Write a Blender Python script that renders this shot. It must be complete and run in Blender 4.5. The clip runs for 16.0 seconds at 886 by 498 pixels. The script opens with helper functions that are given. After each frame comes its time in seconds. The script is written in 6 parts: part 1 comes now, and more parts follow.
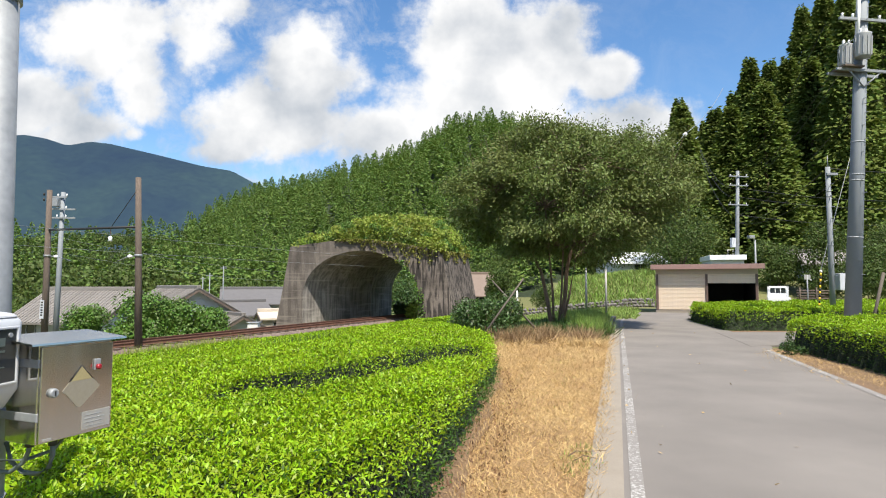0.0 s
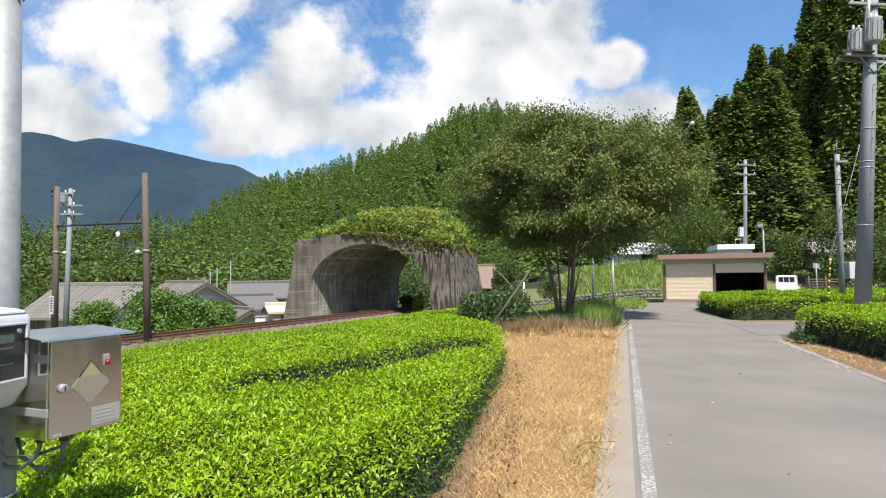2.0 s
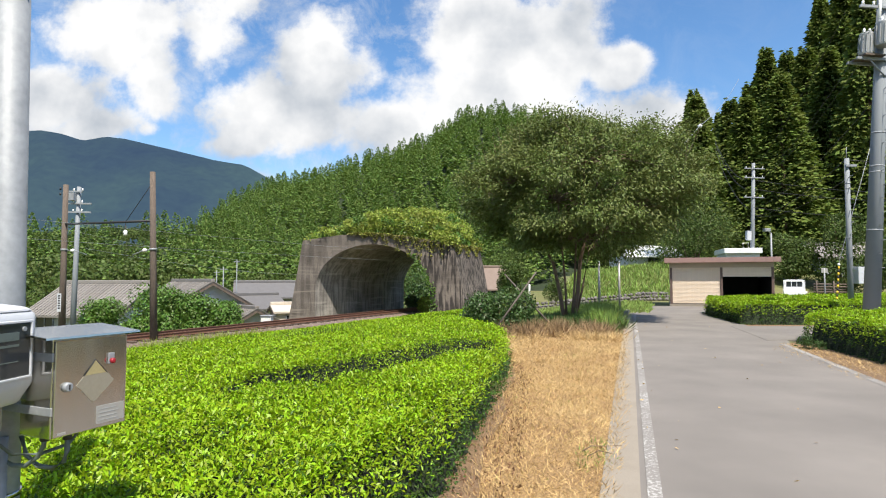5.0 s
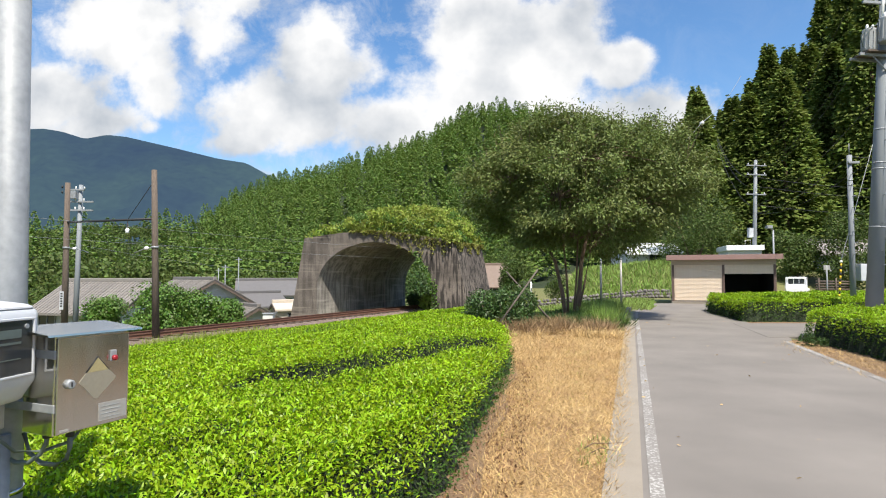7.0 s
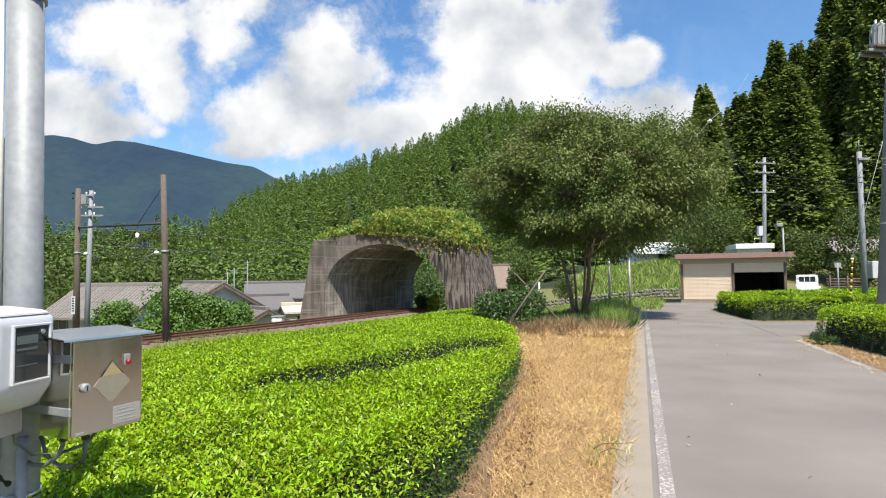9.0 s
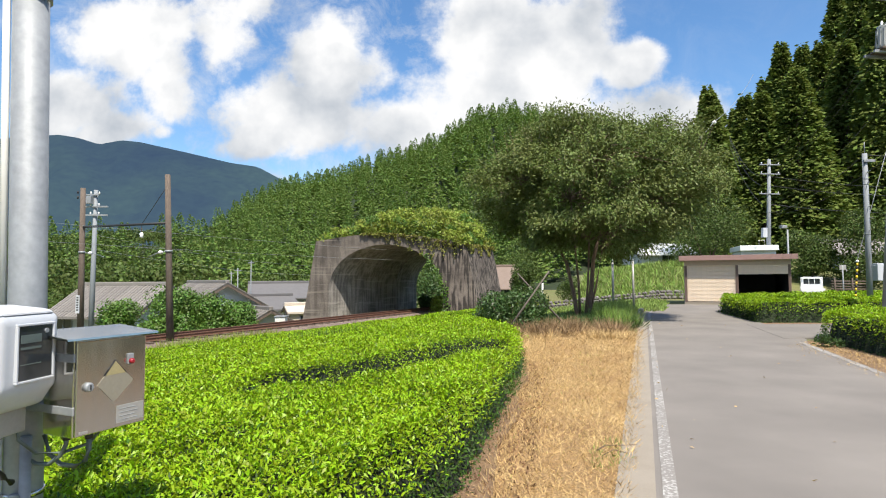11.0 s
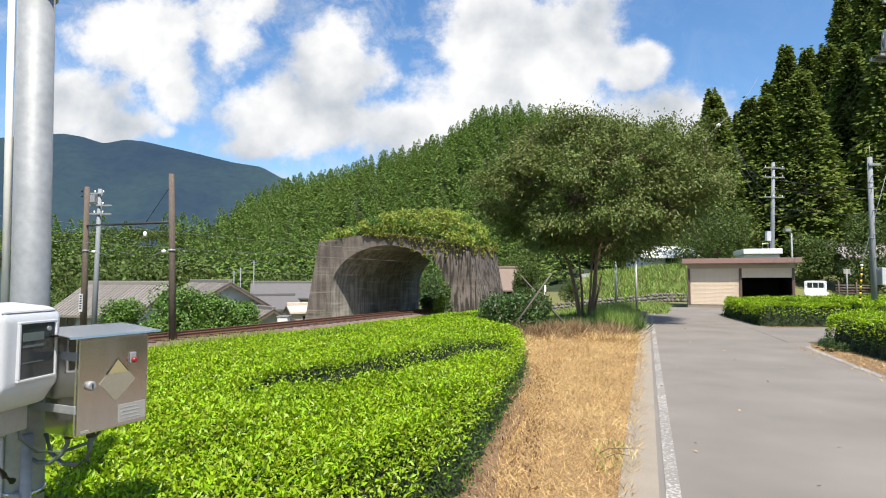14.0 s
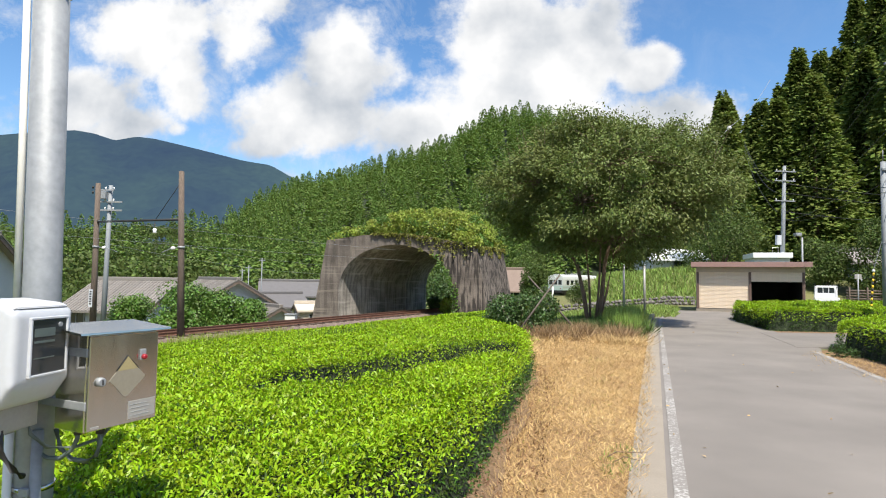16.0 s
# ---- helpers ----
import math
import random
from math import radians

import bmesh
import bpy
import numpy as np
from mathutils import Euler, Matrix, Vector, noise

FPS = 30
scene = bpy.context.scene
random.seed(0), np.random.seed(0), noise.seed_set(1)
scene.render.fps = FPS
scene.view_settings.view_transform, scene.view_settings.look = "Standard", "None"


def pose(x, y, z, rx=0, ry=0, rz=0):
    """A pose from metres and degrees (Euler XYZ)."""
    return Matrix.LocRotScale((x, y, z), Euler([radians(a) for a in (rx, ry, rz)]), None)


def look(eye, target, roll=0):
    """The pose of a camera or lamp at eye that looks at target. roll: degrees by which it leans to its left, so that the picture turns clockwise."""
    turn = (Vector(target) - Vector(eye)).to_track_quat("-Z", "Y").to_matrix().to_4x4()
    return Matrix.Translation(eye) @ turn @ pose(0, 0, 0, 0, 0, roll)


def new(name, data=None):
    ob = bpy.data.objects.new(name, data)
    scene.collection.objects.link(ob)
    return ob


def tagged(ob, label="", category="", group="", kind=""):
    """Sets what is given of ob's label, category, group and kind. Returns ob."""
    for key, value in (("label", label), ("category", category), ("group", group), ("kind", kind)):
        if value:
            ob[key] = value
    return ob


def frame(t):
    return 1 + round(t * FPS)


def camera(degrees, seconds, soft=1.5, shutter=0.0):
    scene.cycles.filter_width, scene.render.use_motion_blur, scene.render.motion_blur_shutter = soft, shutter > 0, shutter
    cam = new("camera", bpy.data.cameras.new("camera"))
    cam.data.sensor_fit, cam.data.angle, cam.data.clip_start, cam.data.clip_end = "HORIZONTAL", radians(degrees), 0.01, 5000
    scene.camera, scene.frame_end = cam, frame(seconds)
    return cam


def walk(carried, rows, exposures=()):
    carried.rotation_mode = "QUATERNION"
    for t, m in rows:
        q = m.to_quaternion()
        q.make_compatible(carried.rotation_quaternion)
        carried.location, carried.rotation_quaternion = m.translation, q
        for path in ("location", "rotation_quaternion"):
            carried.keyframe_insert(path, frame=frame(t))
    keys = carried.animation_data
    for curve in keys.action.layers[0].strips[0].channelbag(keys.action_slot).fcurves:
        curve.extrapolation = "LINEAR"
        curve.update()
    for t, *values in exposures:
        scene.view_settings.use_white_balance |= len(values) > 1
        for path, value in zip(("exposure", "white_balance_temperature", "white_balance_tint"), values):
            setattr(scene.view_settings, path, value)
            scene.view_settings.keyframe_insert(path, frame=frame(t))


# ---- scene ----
cam = camera(75.09, 16.0, soft=1.1)
PATH = [
    (0, (-0.0009, -0.0003, 1.6002), (0.0018, 9.9801, 2.2256), -0.009),
    (0.5, (-0.0006, -0.0025, 1.6003), (-0.0284, 9.9805, 2.1832), -0.065),
    (1, (-0.0033, 0.0062, 1.5995), (-0.0560, 9.9915, 2.1379), -0.057),
    (1.5, (-0.0047, 0.0083, 1.5985), (-0.0878, 9.9948, 2.1111), -0.232),
    (2, (-0.0117, 0.0240, 1.5984), (-0.1141, 10.0113, 2.0913), -0.550),
    (2.5, (-0.0104, 0.0204, 1.6016), (-0.1427, 10.0074, 2.0940), -0.300),
    (3, (-0.0146, 0.0336, 1.6036), (-0.1680, 10.0198, 2.1066), -0.081),
    (3.5, (-0.0178, 0.0392, 1.6032), (-0.1828, 10.0245, 2.1185), 0.204),
    (4, (-0.0168, 0.0436, 1.6006), (-0.1921, 10.0284, 2.1232), 0.136),
    (6.5, (-0.0169, 0.0423, 1.5997), (-0.2365, 10.0283, 2.0815), -0.085),
    (7, (-0.0188, 0.0480, 1.5972), (-0.2466, 10.0342, 2.0696), -0.079),
    (7.5, (-0.0164, 0.0421, 1.5974), (-0.2473, 10.0286, 2.0645), -0.580),
    (8, (-0.0103, 0.0156, 1.5982), (-0.2727, 10.0013, 2.0647), -1.323),
    (8.5, (-0.0161, 0.0206, 1.6001), (-0.3248, 10.0044, 2.0784), -0.797),
    (9, (-0.0156, 0.0254, 1.6006), (-0.3759, 10.0066, 2.0961), -0.626),
    (11.5, (-0.0175, 0.0330, 1.6006), (-0.4600, 10.0099, 2.1156), -0.254),
    (12, (-0.0191, 0.0394, 1.5986), (-0.4740, 10.0153, 2.1222), -0.049),
    (12.5, (-0.0197, 0.0437, 1.5974), (-0.4744, 10.0196, 2.1205), -0.197),
    (13, (-0.0211, 0.0462, 1.5956), (-0.4763, 10.0221, 2.1182), -0.055),
    (13.5, (-0.0206, 0.0406, 1.5971), (-0.4771, 10.0166, 2.1176), -0.149),
    (14, (-0.0252, 0.0452, 1.5986), (-0.4883, 10.0205, 2.1268), 0.023),
    (14.5, (-0.0192, 0.0350, 1.5980), (-0.5006, 10.0087, 2.1388), -0.026),
    (15, (-0.0196, 0.0383, 1.5987), (-0.5164, 10.0109, 2.1458), -0.041),
    (15.5, (-0.0300, 0.0446, 1.5994), (-0.5668, 10.0157, 2.1363), 0.570),
    (16, (-0.0406, 0.0588, 1.6011), (-0.6322, 10.0273, 2.1304), 0.747),
]
walk(cam, [(t, look(eye, target, roll)) for t, eye, target, roll in PATH])

# ---- the world: sky with cumulus clouds, and one sun ----
SUN_DIR = Vector((0.16, -0.46, 0.87)).normalized()


def build_world():
    w = bpy.data.worlds.new("sky")
    scene.world = w
    w.use_nodes = True
    nt = w.node_tree
    nt.nodes.clear()
    N, L = nt.nodes.new, nt.links.new
    sky = N("ShaderNodeTexSky")
    sky.sky_type = "NISHITA"
    sky.sun_disc = False
    sky.sun_elevation = math.asin(SUN_DIR.z)
    sky.sun_rotation = math.atan2(SUN_DIR.x, SUN_DIR.y)
    sky.altitude = 300
    sky.ozone_density = 1.6
    co = N("ShaderNodeTexCoord")
    sep = N("ShaderNodeSeparateXYZ")
    L(co.outputs["Generated"], sep.inputs[0])

    def mth(op, a, b=None, c=None):
        n = N("ShaderNodeMath")
        n.operation = op
        for i, v in enumerate((a, b, c)):
            if v is None:
                continue
            if isinstance(v, (int, float)):
                n.inputs[i].default_value = v
            else:
                L(v, n.inputs[i])
        return n.outputs[0]

    # horizontal turn and height above the horizon, as tangents
    ya = mth("MAXIMUM", mth("ABSOLUTE", sep.outputs["Y"]), 0.12)
    u = mth("DIVIDE", sep.outputs["X"], ya)
    v = mth("DIVIDE", sep.outputs["Z"], ya)
    comb = N("ShaderNodeCombineXYZ")
    L(u, comb.inputs[0])
    L(v, comb.inputs[1])
    L(mth("GREATER_THAN", sep.outputs["Y"], 0.0), comb.inputs[2])
    big = N("ShaderNodeTexNoise")
    big.inputs["Scale"].default_value = 7.5
    big.inputs["Detail"].default_value = 12
    big.inputs["Roughness"].default_value = 0.62
    L(comb.outputs[0], big.inputs["Vector"])
    wisp = N("ShaderNodeTexNoise")
    wisp.inputs["Scale"].default_value = 9.0
    wisp.inputs["Detail"].default_value = 9
    wisp.inputs["Roughness"].default_value = 0.7
    wisp.inputs["Distortion"].default_value = 0.6
    L(comb.outputs[0], wisp.inputs["Vector"])
    soft = N("ShaderNodeTexNoise")
    soft.inputs["Scale"].default_value = 7.0
    soft.inputs["Detail"].default_value = 6
    shift = N("ShaderNodeVectorMath")
    shift.inputs[1].default_value = (3.1, 0.04, 0)
    L(comb.outputs[0], shift.inputs[0])
    L(shift.outputs[0], soft.inputs["Vector"])
    # cloud heaps: centre, half width, half height, weight
    heaps = ((0.04, 0.42, 0.11, 0.13, 1.0), (0.17, 0.40, 0.10, 0.12, 1.0), (0.07, 0.30, 0.20, 0.12, 1.0), (0.28, 0.36, 0.07, 0.06, 0.85),
             (0.30, 0.28, 0.14, 0.07, 0.9), (0.31, 0.385, 0.05, 0.035, 0.85), (-0.24, 0.38, 0.09, 0.11, 0.95), (-0.30, 0.29, 0.14, 0.09, 0.95),
             (-0.17, 0.37, 0.06, 0.07, 0.8), (-0.12, 0.26, 0.14, 0.08, 0.9), (-0.62, 0.45, 0.15, 0.09, 0.85), (-0.53, 0.36, 0.06, 0.10, 0.75), (-0.72, 0.32, 0.12, 0.07, 1.0),
             (-0.64, 0.27, 0.10, 0.05, 0.9), (-0.44, 0.45, 0.07, 0.12, 0.72), (-0.40, 0.49, 0.12, 0.04, 0.7), (-0.37, 0.235, 0.08, 0.03, 0.8), (-0.545, 0.265, 0.035, 0.02, 0.65),
             (1.4, 0.5, 0.5, 0.25, 0.8), (-1.5, 0.6, 0.5, 0.3, 0.8), (0.1, 0.17, 0.6, 0.06, 0.7))
    total = None
    for cu, cv, hu, hv, wt in heaps:
        a = mth("DIVIDE", mth("SUBTRACT", u, cu), hu)
        b = mth("DIVIDE", mth("SUBTRACT", v, cv), hv)
        r = mth("ADD", mth("MULTIPLY", a, a), mth("MULTIPLY", b, b))
        g = mth("MULTIPLY", mth("POWER", 2.718, mth("MULTIPLY", r, -0.75)), wt)
        total = g if total is None else mth("MAXIMUM", total, g)
    dens = mth("ADD", total, mth("MULTIPLY", mth("SUBTRACT", big.outputs["Fac"], 0.5), 1.5))
    ramp = N("ShaderNodeMapRange")
    ramp.interpolation_type = "SMOOTHERSTEP"
    ramp.inputs["From Min"].default_value = 0.30
    ramp.inputs["From Max"].default_value = 0.74
    L(dens, ramp.inputs["Value"])
    thin = N("ShaderNodeMapRange")
    thin.inputs["From Min"].default_value = 0.46
    thin.inputs["From Max"].default_value = 0.74
    thin.inputs["To Max"].default_value = 0.75
    L(wisp.outputs["Fac"], thin.inputs["Value"])
    fade = N("ShaderNodeMapRange")
    fade.inputs["From Min"].default_value, fade.inputs["From Max"].default_value = -0.1, 0.3
    fade.inputs["To Min"].default_value, fade.inputs["To Max"].default_value = 0.85, 0.1
    L(u, fade.inputs["Value"])
    cover = mth("MAXIMUM", ramp.outputs[0], mth("MULTIPLY", thin.outputs[0], fade.outputs[0]))
    # cloud body: bright heads, greyer bases low down
    shade = N("ShaderNodeMapRange")
    shade.inputs["From Min"].default_value = 0.36
    shade.inputs["From Max"].default_value = 0.70
    L(mth("ADD", mth("MULTIPLY", soft.outputs["Fac"], 0.95), mth("MULTIPLY", v, 0.45)), shade.inputs["Value"])
    tint = N("ShaderNodeMixRGB")
    tint.inputs[1].default_value = (0.40, 0.46, 0.54, 1)
    tint.inputs[2].default_value = (1.0, 1.0, 1.0, 1)
    L(shade.outputs[0], tint.inputs[0])
    b1, b2 = N("ShaderNodeBackground"), N("ShaderNodeBackground")
    clear = N("ShaderNodeHueSaturation")
    clear.inputs["Saturation"].default_value = 1.22
    clear.inputs["Value"].default_value = 1.25
    L(sky.outputs[0], clear.inputs["Color"])
    L(clear.outputs[0], b1.inputs[0])
    b1.inputs[1].default_value = 0.098
    L(tint.outputs[0], b2.inputs[0])
    b2.inputs[1].default_value = 0.62
    mix = N("ShaderNodeMixShader")
    L(cover, mix.inputs[0])
    L(b1.outputs[0], mix.inputs[1])
    L(b2.outputs[0], mix.inputs[2])
    out = N("ShaderNodeOutputWorld")
    L(mix.outputs[0], out.inputs[0])


build_world()
sun_data = bpy.data.lights.new("sun", "SUN")
sun_data.energy, sun_data.angle, sun_data.color = 4.9, radians(0.53), (1.0, 0.93, 0.81)
sun = new("sun", sun_data)
sun.matrix_world = look(SUN_DIR * 60, (0, 0, 0))
scene.view_settings.exposure = 0.70

# ---- materials ----


def material(name, base, rough=0.8, metal=0.0, vary=0.25, scale=6.0, fine=60.0, bump=0.3, second=None, patch=0.5,
             leafy=False, island=False, each=False, spread=0.38, spec=0.5, glow=None, dist=0.02, stretch=(1, 1, 1)):
    """Colour varied at two scales with noise, with fine relief. second: the colour of stains or patches."""
    m = bpy.data.materials.new(name)
    m.use_nodes = True
    nt = m.node_tree
    N, L = nt.nodes.new, nt.links.new
    bsdf = nt.nodes["Principled BSDF"]
    bsdf.inputs["Metallic"].default_value = metal
    bsdf.inputs["Specular IOR Level"].default_value = spec
    co = N("ShaderNodeTexCoord")
    mp = N("ShaderNodeMapping")
    mp.inputs["Scale"].default_value = stretch
    L(co.outputs["Object"], mp.inputs["Vector"])
    n1, n2 = N("ShaderNodeTexNoise"), N("ShaderNodeTexNoise")
    n1.inputs["Scale"].default_value, n2.inputs["Scale"].default_value = scale, fine
    n1.inputs["Detail"].default_value, n2.inputs["Detail"].default_value = 6, 4
    L(mp.outputs[0], n1.inputs["Vector"])
    L(mp.outputs[0], n2.inputs["Vector"])
    ramp = N("ShaderNodeMapRange")
    ramp.inputs["From Min"].default_value, ramp.inputs["From Max"].default_value = 0.5 - 0.25, 0.5 + 0.25
    ramp.inputs["To Min"].default_value, ramp.inputs["To Max"].default_value = 0, 1
    L(n1.outputs["Fac"], ramp.inputs["Value"])
    mixc = N("ShaderNodeMixRGB")
    c2 = second or tuple(c * (1 - vary) for c in base)
    mixc.inputs[1].default_value, mixc.inputs[2].default_value = (*base, 1), (*c2, 1)
    sc = N("ShaderNodeMath")
    sc.operation = "MULTIPLY"
    sc.inputs[1].default_value = patch * 1.6
    sc.use_clamp = True
    L(ramp.outputs[0], sc.inputs[0])
    L(sc.outputs[0], mixc.inputs[0])
    hsv = N("ShaderNodeHueSaturation")
    L(mixc.outputs[0], hsv.inputs["Color"])
    val = N("ShaderNodeMapRange")
    val.inputs["From Min"].default_value, val.inputs["From Max"].default_value = 0.25, 0.75
    val.inputs["To Min"].default_value, val.inputs["To Max"].default_value = 1 - vary, 1 + vary
    L(n2.outputs["Fac"], val.inputs["Value"])
    value = val.outputs[0]
    if island or each:
        rnd = N("ShaderNodeNewGeometry").outputs["Random Per Island"] if island else N("ShaderNodeObjectInfo").outputs["Random"]
        mr = N("ShaderNodeMapRange")
        mr.inputs["To Min"].default_value, mr.inputs["To Max"].default_value = (1 - spread, 1 + spread) if island else (0.82, 1.18)
        L(rnd, mr.inputs["Value"])
        mul = N("ShaderNodeMath")
        mul.operation = "MULTIPLY"
        L(mr.outputs[0], mul.inputs[0])
        L(value, mul.inputs[1])
        value = mul.outputs[0]
        hr = N("ShaderNodeMapRange")
        hr.inputs["To Min"].default_value, hr.inputs["To Max"].default_value = (0.475, 0.515) if leafy else (0.495, 0.505)
        L(rnd, hr.inputs["Value"])
        L(hr.outputs[0], hsv.inputs["Hue"])
    L(value, hsv.inputs["Value"])
    L(hsv.outputs[0], bsdf.inputs["Base Color"])
    rr = N("ShaderNodeMapRange")
    rr.inputs["To Min"].default_value, rr.inputs["To Max"].default_value = max(rough - 0.12, 0.04), min(rough + 0.12, 1)
    L(n1.outputs["Fac"], rr.inputs["Value"])
    L(rr.outputs[0], bsdf.inputs["Roughness"])
    if bump:
        bp = N("ShaderNodeBump")
        bp.inputs["Strength"].default_value, bp.inputs["Distance"].default_value = bump, dist
        L(n2.outputs["Fac"], bp.inputs["Height"])
        L(bp.outputs[0], bsdf.inputs["Normal"])
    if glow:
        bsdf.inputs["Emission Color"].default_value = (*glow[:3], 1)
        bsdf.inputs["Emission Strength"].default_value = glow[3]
    if leafy:
        tr = N("ShaderNodeBsdfTranslucent")
        L(hsv.outputs[0], tr.inputs["Color"])
        mx = N("ShaderNodeMixShader")
        mx.inputs[0].default_value = 0.25
        L(bsdf.outputs[0], mx.inputs[1])
        L(tr.outputs[0], mx.inputs[2])
        L(mx.outputs[0], nt.nodes["Material Output"].inputs[0])
    return m


def streaked_concrete(name, base, stain, streak, lift=0.75, fineness=4.2):
    """Old board-marked concrete: blotches, dark runs down the face and the lines of the lifts."""
    m = material(name, base, 0.95, vary=0.22, scale=0.9, fine=14, second=stain, patch=0.55, bump=0.5, dist=0.03)
    nt = m.node_tree
    N, L = nt.nodes.new, nt.links.new
    bsdf = nt.nodes["Principled BSDF"]
    old = bsdf.inputs["Base Color"].links[0].from_socket
    co, mp = N("ShaderNodeTexCoord"), N("ShaderNodeMapping")
    mp.inputs["Scale"].default_value = (1, 1, 0.10)
    L(co.outputs["Object"], mp.inputs["Vector"])
    n = N("ShaderNodeTexNoise")
    n.inputs["Scale"].default_value, n.inputs["Detail"].default_value = fineness, 8
    L(mp.outputs[0], n.inputs["Vector"])
    r = N("ShaderNodeMapRange")
    r.inputs["From Min"].default_value, r.inputs["From Max"].default_value, r.inputs["To Max"].default_value = 0.46, 0.56, streak
    L(n.outputs["Fac"], r.inputs["Value"])
    m1 = N("ShaderNodeMixRGB")
    m1.inputs[2].default_value = (stain[0] * 0.45, stain[1] * 0.45, stain[2] * 0.45, 1)
    L(r.outputs[0], m1.inputs[0])
    L(old, m1.inputs[1])
    w, mw = N("ShaderNodeTexNoise"), N("ShaderNodeMapping")
    mw.inputs["Scale"].default_value = (0.25, 0.25, 5.0)
    L(co.outputs["Object"], mw.inputs["Vector"])
    L(mw.outputs[0], w.inputs["Vector"])
    w.inputs["Scale"].default_value = 1.2
    rw = N("ShaderNodeMapRange")
    rw.inputs["From Min"].default_value, rw.inputs["From Max"].default_value, rw.inputs["To Max"].default_value = 0.56, 0.68, lift
    L(w.outputs["Fac"], rw.inputs["Value"])
    m2 = N("ShaderNodeMixRGB")
    m2.inputs[2].default_value = (base[0] * 1.35, base[1] * 1.35, base[2] * 1.33, 1)
    L(rw.outputs[0], m2.inputs[0])
    L(m1.outputs[0], m2.inputs[1])
    L(m2.outputs[0], bsdf.inputs["Base Color"])
    return m


def worn_paint(name, paint, ground):
    """Road paint worn through to the asphalt in specks."""
    m = material(name, paint, 0.85, vary=0.15, scale=3, fine=120, bump=0.2, dist=0.003)
    nt = m.node_tree
    N, L = nt.nodes.new, nt.links.new
    bsdf = nt.nodes["Principled BSDF"]
    old = bsdf.inputs["Base Color"].links[0].from_socket
    co, n, big = N("ShaderNodeTexCoord"), N("ShaderNodeTexNoise"), N("ShaderNodeTexNoise")
    n.inputs["Scale"].default_value, n.inputs["Detail"].default_value = 38, 3
    big.inputs["Scale"].default_value = 1.1
    L(co.outputs["Object"], n.inputs["Vector"])
    L(co.outputs["Object"], big.inputs["Vector"])
    add = N("ShaderNodeMath")
    add.operation = "MULTIPLY_ADD"
    add.inputs[1].default_value = 0.5
    L(big.outputs["Fac"], add.inputs[0])
    L(n.outputs["Fac"], add.inputs[2])
    r = N("ShaderNodeMapRange")
    r.inputs["From Min"].default_value, r.inputs["From Max"].default_value = 0.54, 0.74
    L(add.outputs[0], r.inputs["Value"])
    mx = N("ShaderNodeMixRGB")
    mx.inputs[2].default_value = (*ground, 1)
    L(r.outputs[0], mx.inputs[0])
    L(old, mx.inputs[1])
    L(mx.outputs[0], bsdf.inputs["Base Color"])
    return m


